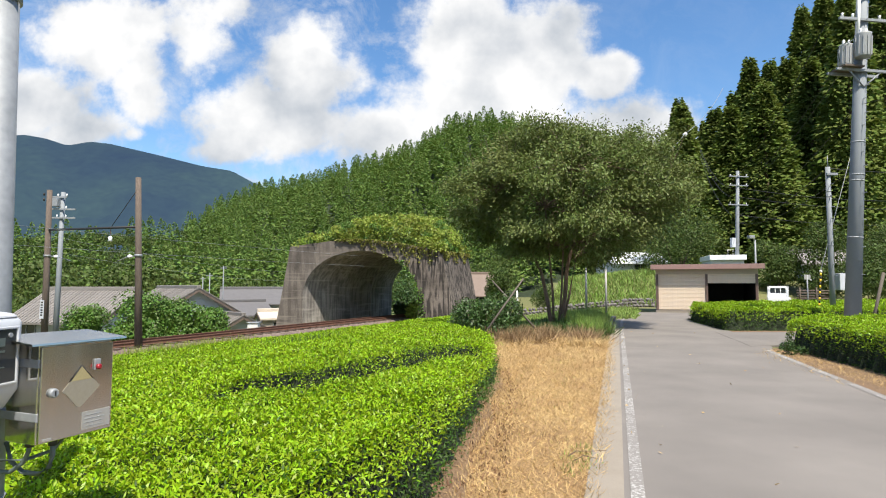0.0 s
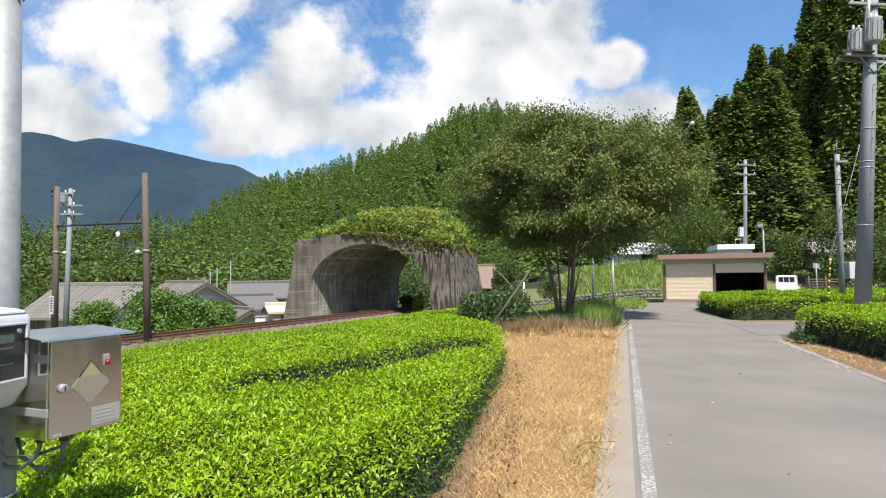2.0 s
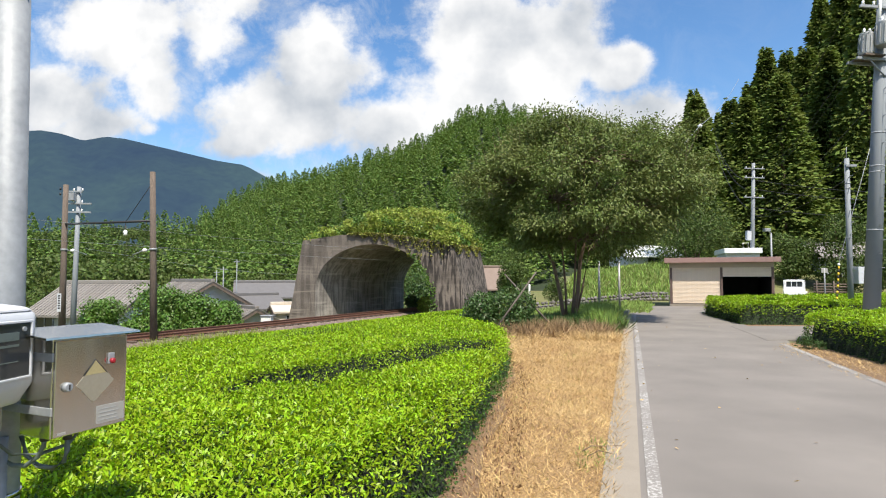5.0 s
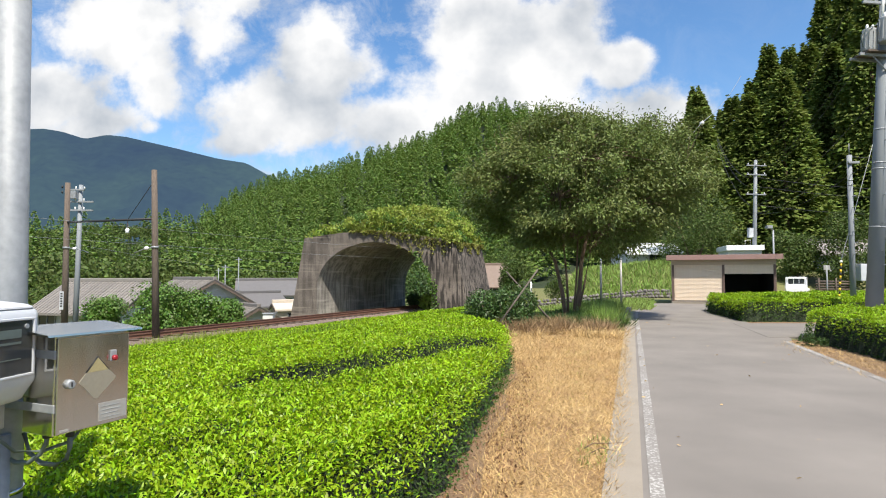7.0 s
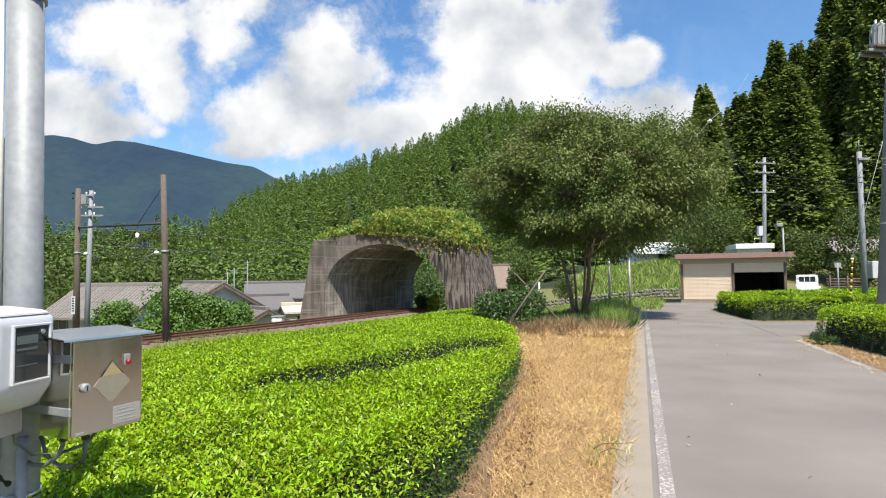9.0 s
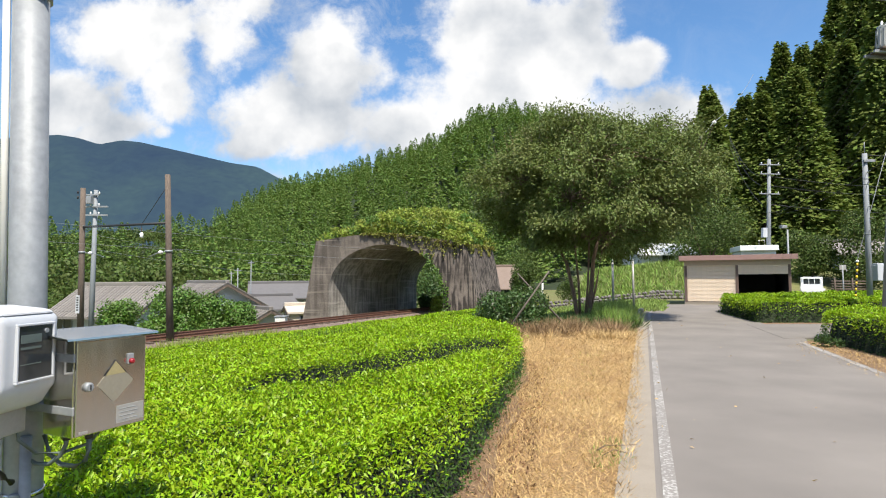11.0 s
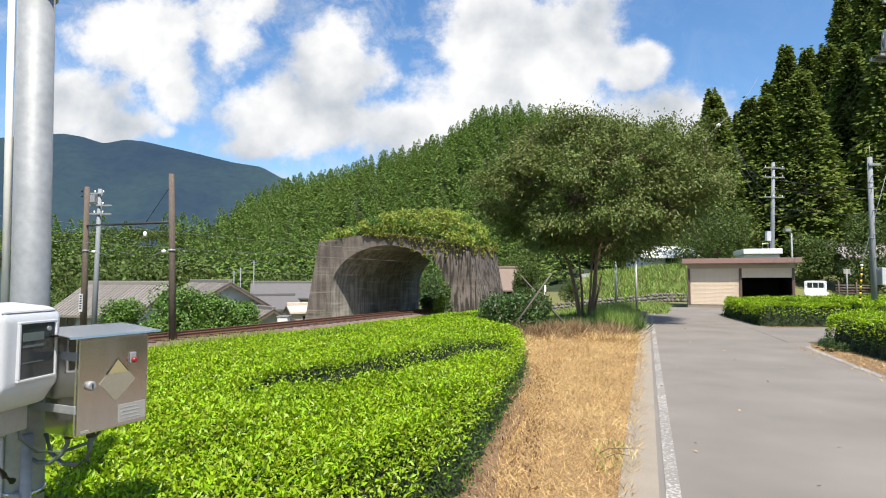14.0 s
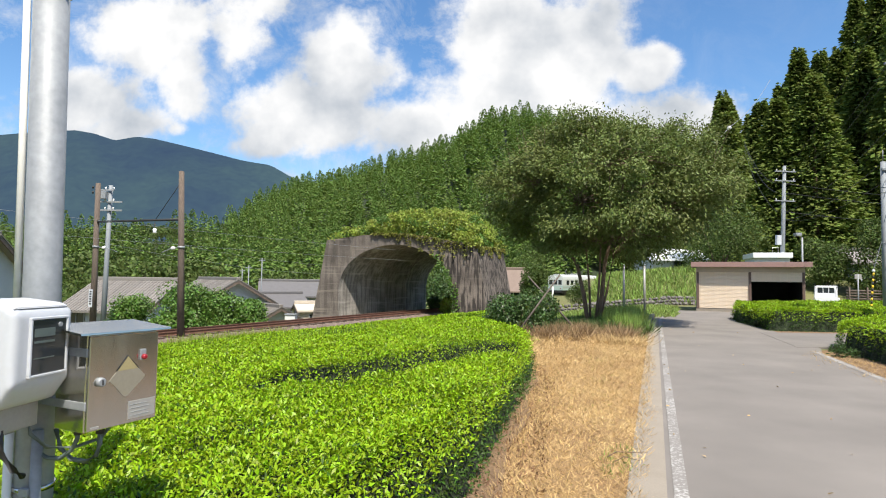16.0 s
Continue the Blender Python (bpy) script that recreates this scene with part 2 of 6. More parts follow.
M = dict(
    ground=material("meadow_ground", (0.11, 0.14, 0.035), 0.95, vary=0.3, scale=0.35, fine=9, second=(0.16, 0.13, 0.06), bump=0.6, dist=0.05),
    # woodland ground with the shade of the trees put into its colour
    shaded_forest_floor=material("shaded_forest_floor", (0.02, 0.035, 0.01), 1.0, vary=0.4, scale=0.1, fine=1.5),
    asphalt=material("worn_asphalt", (0.205, 0.185, 0.165), 0.9, vary=0.10, scale=0.7, fine=160, second=(0.15, 0.136, 0.122), bump=0.35, dist=0.004, patch=0.7),
    concrete_edge=material("dusty_concrete", (0.27, 0.235, 0.19), 0.95, vary=0.12, scale=2.5, fine=90, second=(0.22, 0.19, 0.15), bump=0.3, dist=0.004),
    line=worn_paint("road_paint", (0.46, 0.45, 0.425), (0.205, 0.19, 0.175)),
    drygrass=material("dry_verge", (0.36, 0.24, 0.105), 0.95, vary=0.5, scale=0.9, fine=45, second=(0.22, 0.125, 0.055), patch=0.7, bump=0.9, dist=0.03),
    straw=material("straw_blades", (0.54, 0.39, 0.175), 0.7, vary=0.25, scale=1.1, fine=20, second=(0.36, 0.22, 0.09), island=True, spread=0.5, bump=0),
    withered=material("withered_stalks", (0.30, 0.20, 0.10), 0.85, vary=0.25, scale=2, fine=20, second=(0.20, 0.13, 0.07), island=True, bump=0),
    litter=material("leaf_litter", (0.22, 0.12, 0.06), 0.85, vary=0.25, scale=2, fine=20, second=(0.13, 0.065, 0.035), island=True, spread=0.5, bump=0),
    soil=material("brown_soil", (0.17, 0.105, 0.06), 0.95, vary=0.4, scale=4, fine=50, second=(0.27, 0.175, 0.095), bump=1.0, dist=0.04),
    # near-black, so the shade among the inner stems is in the colour
    tea_core=material("tea_hedge_inner_shade", (0.016, 0.028, 0.007), 0.95, vary=0.5, scale=8, fine=40, bump=1.0, dist=0.05),
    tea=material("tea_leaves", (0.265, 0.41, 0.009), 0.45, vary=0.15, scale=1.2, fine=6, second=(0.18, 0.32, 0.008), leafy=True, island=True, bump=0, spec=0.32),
    tea_dark=material("old_shaded_tea_leaves", (0.05, 0.11, 0.012), 0.5, vary=0.2, scale=1.2, fine=6, leafy=True, island=True, bump=0, spec=0.25),
    leaf=material("tree_leaves", (0.115, 0.17, 0.038), 0.55, vary=0.2, scale=0.6, fine=5, second=(0.15, 0.165, 0.05), leafy=True, island=True, spread=0.3, bump=0, spec=0.3),
    bush=material("bush_leaves", (0.055, 0.11, 0.022), 0.5, vary=0.2, scale=0.8, fine=5, leafy=True, island=True, bump=0),
    broad=material("broadleaf_crown", (0.055, 0.10, 0.017), 0.6, vary=0.25, scale=0.16, fine=3, second=(0.095, 0.125, 0.03), leafy=True, island=True, spread=0.28, bump=0, spec=0.3),
    weeds=material("lush_weeds", (0.22, 0.32, 0.035), 0.6, vary=0.25, scale=0.6, fine=5, second=(0.25, 0.26, 0.045), leafy=True, island=True, bump=0),
    meadow=material("bright_meadow", (0.19, 0.31, 0.045), 0.7, vary=0.25, scale=0.4, fine=5, second=(0.24, 0.29, 0.09), leafy=True, island=True, bump=0),
    garden=material("garden_leaves", (0.10, 0.195, 0.024), 0.55, vary=0.25, scale=0.8, fine=5, second=(0.07, 0.145, 0.022), leafy=True, island=True, bump=0),
    autumn=material("reddish_vine", (0.20, 0.19, 0.025), 0.6, vary=0.3, scale=0.8, fine=5, second=(0.14, 0.17, 0.03), leafy=True, island=True, bump=0),
    cedar=material("cedar_foliage", (0.135, 0.215, 0.034), 0.75, vary=0.22, scale=0.2, fine=1.2, second=(0.082, 0.155, 0.027), leafy=True, island=True, spread=0.2, bump=0),
    cedar_near=material("near_cedar_foliage", (0.11, 0.168, 0.027), 0.8, vary=0.25, scale=2.2, fine=14, second=(0.128, 0.16, 0.03), leafy=True, island=True, spread=0.18, bump=0, spec=0.3),
    bark=material("grey_brown_bark", (0.17, 0.115, 0.08), 0.9, vary=0.35, scale=5, fine=35, bump=0.8, dist=0.02, stretch=(1, 1, 0.3)),
    cedar_bark=material("cedar_bark", (0.13, 0.085, 0.06), 0.95, vary=0.3, scale=4, fine=30, bump=0.8, dist=0.02, stretch=(1, 1, 0.2)),
    old_wood=material("weathered_pole_wood", (0.085, 0.064, 0.05), 0.9, vary=0.35, scale=4, fine=50, second=(0.16, 0.125, 0.10), bump=0.6, dist=0.01, stretch=(1, 1, 0.12)),
    new_wood=material("grey_stake_wood", (0.12, 0.10, 0.08), 0.85, vary=0.25, scale=4, fine=50, bump=0.4, dist=0.006, stretch=(1, 1, 0.12)),
    old_concrete=streaked_concrete("sooty_old_concrete", (0.175, 0.15, 0.128), (0.07, 0.058, 0.05), 0.4, 0.6),
    streaked=streaked_concrete("streaked_old_concrete", (0.205, 0.17, 0.145), (0.055, 0.045, 0.04), 0.95, 0.1, 7.5),
    vault=streaked_concrete("vault_concrete", (0.40, 0.37, 0.335), (0.15, 0.135, 0.12), 0.5, 0.35),
    pole_concrete=material("grey_pole_concrete", (0.225, 0.245, 0.262), 0.75, vary=0.08, scale=1.5, fine=70, bump=0.12, dist=0.004),
    zinc=material("galvanised_steel", (0.30, 0.315, 0.33), 0.6, metal=0.2, vary=0.12, scale=11, fine=40, second=(0.225, 0.24, 0.255), patch=0.7, bump=0.06, dist=0.004),
    white_pipe=material("ivory_conduit", (0.70, 0.70, 0.66), 0.5, vary=0.05, scale=6, fine=40, bump=0.05, dist=0.002),
    white_plastic=material("white_plastic", (0.50, 0.52, 0.55), 0.4, vary=0.03, scale=5, fine=60, bump=0.03, dist=0.002),
    stainless=material("brushed_stainless", (0.60, 0.58, 0.54), 0.2, metal=1.0, vary=0.05, scale=3, fine=120, bump=0.05, dist=0.002, stretch=(6, 6, 0.4)),
    stainless_side=material("polished_stainless", (0.62, 0.60, 0.56), 0.15, metal=1.0, vary=0.05, scale=3, fine=30, bump=0.08, dist=0.002),
    black=material("black_rubber", (0.02, 0.02, 0.022), 0.6, vary=0.2, scale=10, fine=60, bump=0.05, dist=0.002),
    dark_green_wire=material("grey_green_cable", (0.10, 0.13, 0.12), 0.6, vary=0.1, scale=10, fine=60, bump=0, dist=0.002),
    dark=material("interior_shade", (0.025, 0.025, 0.028), 0.7, vary=0.3, scale=3, fine=20),
    glass=material("window_glass", (0.03, 0.035, 0.04), 0.08, vary=0.1, scale=2, fine=10, bump=0, spec=0.8),
    label_grey=material("grey_plate", (0.34, 0.33, 0.31), 0.45, metal=0.2, vary=0.06, scale=10, fine=80, bump=0.02, dist=0.001),
    yellow_old=material("faded_yellow_sticker", (0.33, 0.28, 0.14), 0.6, vary=0.10, scale=30, fine=150, bump=0.02, dist=0.001),
    beige_old=material("bleached_sticker", (0.33, 0.30, 0.235), 0.45, metal=0.4, vary=0.06, scale=20, fine=120, bump=0.02, dist=0.001),
    red=material("red_lamp", (0.28, 0.015, 0.025), 0.3, vary=0.05, scale=10, fine=50, bump=0),
    rust=material("rusty_rail", (0.16, 0.075, 0.045), 0.85, vary=0.3, scale=3, fine=40, second=(0.10, 0.05, 0.035), bump=0.3, dist=0.01),
    ballast=material("brown_ballast", (0.20, 0.15, 0.12), 0.95, vary=0.45, scale=1.5, fine=14, bump=1.0, dist=0.05),
    sleeper=material("creosote_sleeper", (0.09, 0.06, 0.045), 0.9, vary=0.3, scale=3, fine=30, bump=0.4, dist=0.01),
    shutter=material("beige_steel_shutter", (0.70, 0.58, 0.45), 0.55, vary=0.05, scale=2, fine=12, bump=0.05, dist=0.004),
    garage_wall=material("beige_siding", (0.47, 0.38, 0.30), 0.6, vary=0.06, scale=2, fine=20, bump=0.1, dist=0.004),
    garage_trim=material("brown_steel_trim", (0.13, 0.085, 0.07), 0.5, vary=0.15, scale=3, fine=30, bump=0.05, dist=0.004),
    garage_roof=material("dusty_red_metal_roof", (0.30, 0.185, 0.165), 0.55, vary=0.12, scale=2, fine=20, bump=0.1, dist=0.005),
    roof_grey=material("grey_roof_tile", (0.215, 0.198, 0.18), 0.6, vary=0.12, scale=2, fine=20, each=True, bump=0.2, dist=0.01),
    roof_dark=material("dark_grey_roof", (0.13, 0.125, 0.125), 0.6, vary=0.12, scale=2, fine=20, bump=0.2, dist=0.01),
    roof_red=material("brown_roof_tile", (0.19, 0.14, 0.11), 0.65, vary=0.15, scale=2, fine=20, bump=0.2, dist=0.01),
    plaster=material("pale_blue_grey_siding", (0.50, 0.53, 0.55), 0.8, vary=0.06, scale=2, fine=20, bump=0.1, dist=0.005),
    cream=material("cream_plaster", (0.56, 0.50, 0.42), 0.8, vary=0.08, scale=2, fine=20, bump=0.1, dist=0.005),
    roof_cream=material("bleached_sheet_roof", (0.52, 0.46, 0.38), 0.6, vary=0.1, scale=2, fine=20, bump=0.1, dist=0.005),
    white_roof=material("white_metal_roof", (0.78, 0.80, 0.80), 0.4, vary=0.05, scale=2, fine=20, bump=0.05, dist=0.005),
    car_white=material("white_car_paint", (0.80, 0.80, 0.80), 0.25, vary=0.02, scale=2, fine=20, bump=0),
    train_green=material("pale_green_train_paint", (0.36, 0.47, 0.44), 0.4, vary=0.05, scale=1, fine=10, bump=0),
    train_white=material("ivory_train_paint", (0.52, 0.55, 0.54), 0.4, vary=0.05, scale=1, fine=10, bump=0),
    yellow=material("yellow_guard", (0.75, 0.48, 0.02), 0.5, vary=0.08, scale=5, fine=40, bump=0),
    stone=material("dark_field_stone", (0.17, 0.155, 0.145), 0.9, vary=0.35, scale=3, fine=20, each=True, bump=0.5, dist=0.02),
    # the blue emission paints distance haze over the forest colour
    mountain=material("hazy_mountain_forest", (0.006, 0.011, 0.012), 1.0, vary=0.22, scale=0.0022, fine=0.03, second=(0.035, 0.06, 0.022), patch=0.33, bump=0, spec=0, glow=(0.034, 0.058, 0.125, 0.72)),
    ceramic=material("white_insulator", (0.8, 0.8, 0.8), 0.25, vary=0.03, scale=5, fine=40, bump=0),
    transformer=material("grey_transformer_paint", (0.36, 0.37, 0.37), 0.5, vary=0.08, scale=4, fine=40, bump=0.03, dist=0.003),
)

# ---- mesh helpers ----
rng = np.random.default_rng(7)


def mesh_quads(name, verts, quads, smooth=False):
    """A mesh from arrays of corners and of four-sided faces."""
    verts, quads = np.asarray(verts, np.float32), np.asarray(quads, np.int32)
    me = bpy.data.meshes.new(name)
    me.vertices.add(len(verts))
    me.vertices.foreach_set("co", verts.ravel())
    me.loops.add(quads.size)
    me.loops.foreach_set("vertex_index", quads.ravel())
    me.polygons.add(len(quads))
    me.polygons.foreach_set("loop_start", np.arange(0, quads.size, quads.shape[1], dtype=np.int32))
    if smooth:
        me.polygons.foreach_set("use_smooth", np.ones(len(quads), bool))
    me.update(calc_edges=True)
    me.validate()
    return me


def part(name, bm, mat, parent=None, label="", m=None, smooth=False):
    """Links a bmesh or a mesh as one object, under a thing or a part if one is given."""
    if isinstance(bm, bmesh.types.BMesh):
        me = bpy.data.meshes.new(name)
        bmesh.ops.recalc_face_normals(bm, faces=bm.faces)
        if smooth:
            for f in bm.faces:
                f.smooth = True
        bm.to_mesh(me)
        bm.free()
    else:
        me = bm
    if mat and not me.materials:
        me.materials.append(mat)
    ob = new(name, me)
    if parent:
        ob.parent = parent
    if m is not None:
        ob.matrix_basis = m
    if label:
        tagged(ob, label)
    return ob


def thing(name, label, category, m=None, group="", kind=""):
    ob = new(name)
    if m is not None:
        ob.matrix_basis = m
    return tagged(ob, label, category, group, kind)


def box(bm, x0, x1, y0, y1, z0, z1, bevel=0.0):
    r = bmesh.ops.create_cube(bm, size=1, matrix=Matrix.LocRotScale(((x0 + x1) / 2, (y0 + y1) / 2, (z0 + z1) / 2), None, (x1 - x0, y1 - y0, z1 - z0)))
    if bevel:
        edges = list({e for v in r["verts"] for e in v.link_edges})
        bmesh.ops.bevel(bm, geom=edges, offset=bevel, segments=2, affect="EDGES", profile=0.5)
    return bm


def boxed(*a, bevel=0.0):
    return box(bmesh.new(), *a, bevel=bevel)


def tube(bm, pts, radii, n=10, cap=True):
    """A round bar along points, with a radius at each."""
    pts = [Vector(p) for p in pts]
    if not hasattr(radii, "__len__"):
        radii = [radii] * len(pts)
    rings = []
    for i, p in enumerate(pts):
        d = (pts[min(i + 1, len(pts) - 1)] - pts[max(i - 1, 0)]).normalized()
        a = d.orthogonal().normalized() if abs(d.z) < 0.9 else d.cross(Vector((0, 1, 0))).normalized()
        b = d.cross(a)
        rings.append([bm.verts.new(p + (a * math.cos(k * math.tau / n) + b * math.sin(k * math.tau / n)) * radii[i]) for k in range(n)])
    for r0, r1 in zip(rings, rings[1:]):
        for k in range(n):
            f = bm.faces.new((r0[k], r0[(k + 1) % n], r1[(k + 1) % n], r1[k]))
            f.smooth = True
    if cap:
        bm.faces.new(rings[0][::-1])
        bm.faces.new(rings[-1])
    return bm


def tubed(pts, radii, n=10):
    return tube(bmesh.new(), pts, radii, n)


def prism(bm, pts, y0, y1, plane="xz"):
    """A slab with the outline pts, between two depths."""
    def at(p, d):
        return (p[0], d, p[1]) if plane == "xz" else (d, p[0], p[1]) if plane == "yz" else (p[0], p[1], d)
    a = [bm.verts.new(at(p, y0)) for p in pts]
    b = [bm.verts.new(at(p, y1)) for p in pts]
    bm.faces.new(a)
    bm.faces.new(b[::-1])
    for i in range(len(pts)):
        j = (i + 1) % len(pts)
        bm.faces.new((a[j], a[i], b[i], b[j]))
    return bm


def leaves(centres, aims, length, width, rnd, fold=0.25):
    """Leaves as folded diamonds: corners and faces. aims: the way each leaf points."""
    c, a = np.asarray(centres, float), np.asarray(aims, float)
    n = len(c)
    a = a / np.maximum(np.linalg.norm(a, axis=1, keepdims=True), 1e-6)
    side = np.cross(a, rnd.normal(size=(n, 3)))
    side /= np.maximum(np.linalg.norm(side, axis=1, keepdims=True), 1e-6)
    up = np.cross(side, a)
    k = rnd.uniform(0.65, 1.35, (n, 1))
    ln, wd = length * k, width * k
    v = np.stack([c, c + a * ln * 0.5 + side * wd * 0.5 + up * wd * fold, c + a * ln, c + a * ln * 0.5 - side * wd * 0.5 + up * wd * fold], 1)
    return v.reshape(-1, 3), np.arange(4 * n).reshape(n, 4)


def sprays(centres, aims, normals, length, width, rnd, fold=0.12):
    """Folded diamonds that lie across the given normals, like shingles: corners and faces."""
    c, a, nn = np.asarray(centres, float), np.asarray(aims, float), np.asarray(normals, float)
    n = len(c)
    a = a / np.maximum(np.linalg.norm(a, axis=1, keepdims=True), 1e-6)
    side = np.cross(nn, a)
    side /= np.maximum(np.linalg.norm(side, axis=1, keepdims=True), 1e-6)
    up = np.cross(a, side)
    k = rnd.uniform(0.75, 1.25, (n, 1))
    ln, wd = length * k, width * k
    v = np.stack([c, c + a * ln * 0.45 - side * wd * 0.5 - up * wd * fold, c + a * ln, c + a * ln * 0.45 + side * wd * 0.5 - up * wd * fold], 1)
    return v.reshape(-1, 3), np.arange(4 * n).reshape(n, 4)


def leaf_part(name, centres, aims, length, width, mat, parent, seed=1, label=""):
    v, q = leaves(centres, aims, length, width, np.random.default_rng(seed))
    return part(name, mesh_quads(name, v, q), mat, parent, label)


def smooth01(x):
    x = np.clip(x, 0, 1)
    return x * x * (3 - 2 * x)


# ---- the lie of the land ----
AX, AY = 0.4125, 0.911          # the way the railway runs past the arch
TX, TY = -12.55, 24.03          # a point on its centre line
CAMX, LENS = 784.0, 1020.0


def across(x, y):
    """Distance from the railway's centre line, positive towards the road."""
    return (x - TX) * AY - (y - TY) * AX


def along(x, y):
    return (x - TX) * AX + (y - TY) * AY


def rail_place(s, c=0.0, z=0.0):
    return Vector((TX + AX * s + AY * c, TY + AY * s - AX * c, z))


SKYLINE_U = np.array([-3, -1.2, -0.77, -0.49, -0.44, -0.33, -0.23, -0.17, -0.08, 0.0, 0.065, 0.11, 0.2, 0.30, 0.40, 0.48, 0.55, 0.62, 0.70, 1.0, 3])
SKYLINE_V = np.array([.12, .12, .115, .122, .135, .185, .205, .23, .252, .288, .294, .285, .262, .25, .25, .25, .27, .30, .33, .40, .40])
RIDGE_U = np.array([-3, -0.77, -0.5, -0.4, -0.2, 0.3, 0.42, 0.5, 0.8, 3])
RIDGE_D = np.array([220, 220, 230, 320, 350, 340, 260, 150, 130, 130])
FOOT_D = np.array([80, 85, 95, 120, 130, 125, 95, 74, 66, 60])


def ground_z(x, y):
    x, y = np.asarray(x, float), np.asarray(y, float)
    c = across(x, y)
    near = np.where(c > 16.5, 0.0, np.where(c > 1.5, -1.25 * np.minimum((16.5 - c) / 11.5, 1), -1.25 - 1.95 * smooth01((-c - 2.2) / 7)))
    far_rail = smooth01((y - 52) / 30) * smooth01((x + 4) / 8)
    near = near * (1 - far_rail) - 0.9 * far_rail * smooth01((26 - x) / 8)
    z = near
    # the grassy rise between the railway and the road
    z = z + 2.9 * smooth01((y - 45) / 13) * smooth01((x - 9.5) / 4) * smooth01((88 - y) / 12) * smooth01((x - 0.163 * y) / 1.4)
    z = np.where(y > 30, z + 0.9 * smooth01((y - 42) / 25) * smooth01((x - 22) / 6), z)
    z = z - 0.2 * np.exp(-((x - 24.5) ** 2 + (y - 43) ** 2) / 40)
    # hills
    yy = np.maximum(y, 1.0)
    u = np.clip(x / yy, -2.9, 2.9)
    rd, fd, v = np.interp(u, RIDGE_U, RIDGE_D), np.interp(u, RIDGE_U, FOOT_D), np.interp(u, SKYLINE_U, SKYLINE_V)
    tree = np.interp(u, [-.6, -.3, .4, .52], [10, 13, 16, 22])
    top = np.maximum(1.6 + v * rd - tree, 4)
    rise = smooth01((yy - fd) / (rd - fd)) ** 0.9
    hill = rise * top * (1 + 0.05 * np.sin(x * 0.03) * np.sin(yy * 0.021 + 1)) + np.where(yy > rd, -(yy - rd) * 0.25, 0)
    back = smooth01((np.abs(x) - 140) / 300) * 60 * (y <= 1)
    return np.where(y > 1, np.maximum(z, np.maximum(hill, -60) + np.where(hill > 0.02, z, -200)), z + back)


def build_ground():
    ang = np.concatenate([np.linspace(-math.pi, -0.95, 40)[:-1], np.linspace(-0.95, 0.95, 190), np.linspace(0.95, math.pi, 40)[1:]])
    rad = np.concatenate([[0.0], np.geomspace(0.6, 90, 90), np.geomspace(95, 420, 50), np.geomspace(450, 4200, 14)])
    A, R = np.meshgrid(ang[:-1], rad)
    X, Y = np.sin(A) * R, np.cos(A) * R
    Z = ground_z(X, Y) - 0.03
    n = len(ang) - 1
    i, j = np.meshgrid(np.arange(len(rad) - 1), np.arange(n), indexing="ij")
    q = np.stack([i * n + j, i * n + (j + 1) % n, (i + 1) * n + (j + 1) % n, (i + 1) * n + j], -1).reshape(-1, 4)
    me = mesh_quads("ground", np.stack([X, Y, Z], -1).reshape(-1, 3), q, True)
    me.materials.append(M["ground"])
    me.materials.append(M["shaded_forest_floor"])
    # dark faces below woods and cedars stand for the shade there
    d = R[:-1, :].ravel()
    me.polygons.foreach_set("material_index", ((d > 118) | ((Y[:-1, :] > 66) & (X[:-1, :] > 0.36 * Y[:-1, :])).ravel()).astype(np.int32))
    tagged(part("ground", me, None), "sloping ground of grass and soil reaching to the wooded hills", "ground", kind="structure")


build_ground()


def sheet(name, outline, z, mat, label, category, kind="structure", seg=0.5):
    """A flat piece of ground with an outline, subdivided to follow the land, with thin edges."""
    bm = bmesh.new()
    top = [bm.verts.new((x, y, float(ground_z(x, y)) + z)) for x, y in outline]
    bot = [bm.verts.new((x, y, float(ground_z(x, y)) - 0.06)) for x, y in outline]
    bm.faces.new(top)
    for i in range(len(outline)):
        j = (i + 1) % len(outline)
        bm.faces.new((top[i], bot[i], bot[j], top[j]))
    return tagged(part(name, bm, mat), label, category, kind=kind)


# ---- road, verge, railway ----
def road_left(y):
    return 1.43 + 0.3024 * (y - 4.33) if y < 24 else 7.38 + 0.3024 * (y - 24) + 0.012 * (y - 24) ** 2


def road_right(y):
    return road_left(y) + 3.58 - 0.02 * max(y - 8, 0)


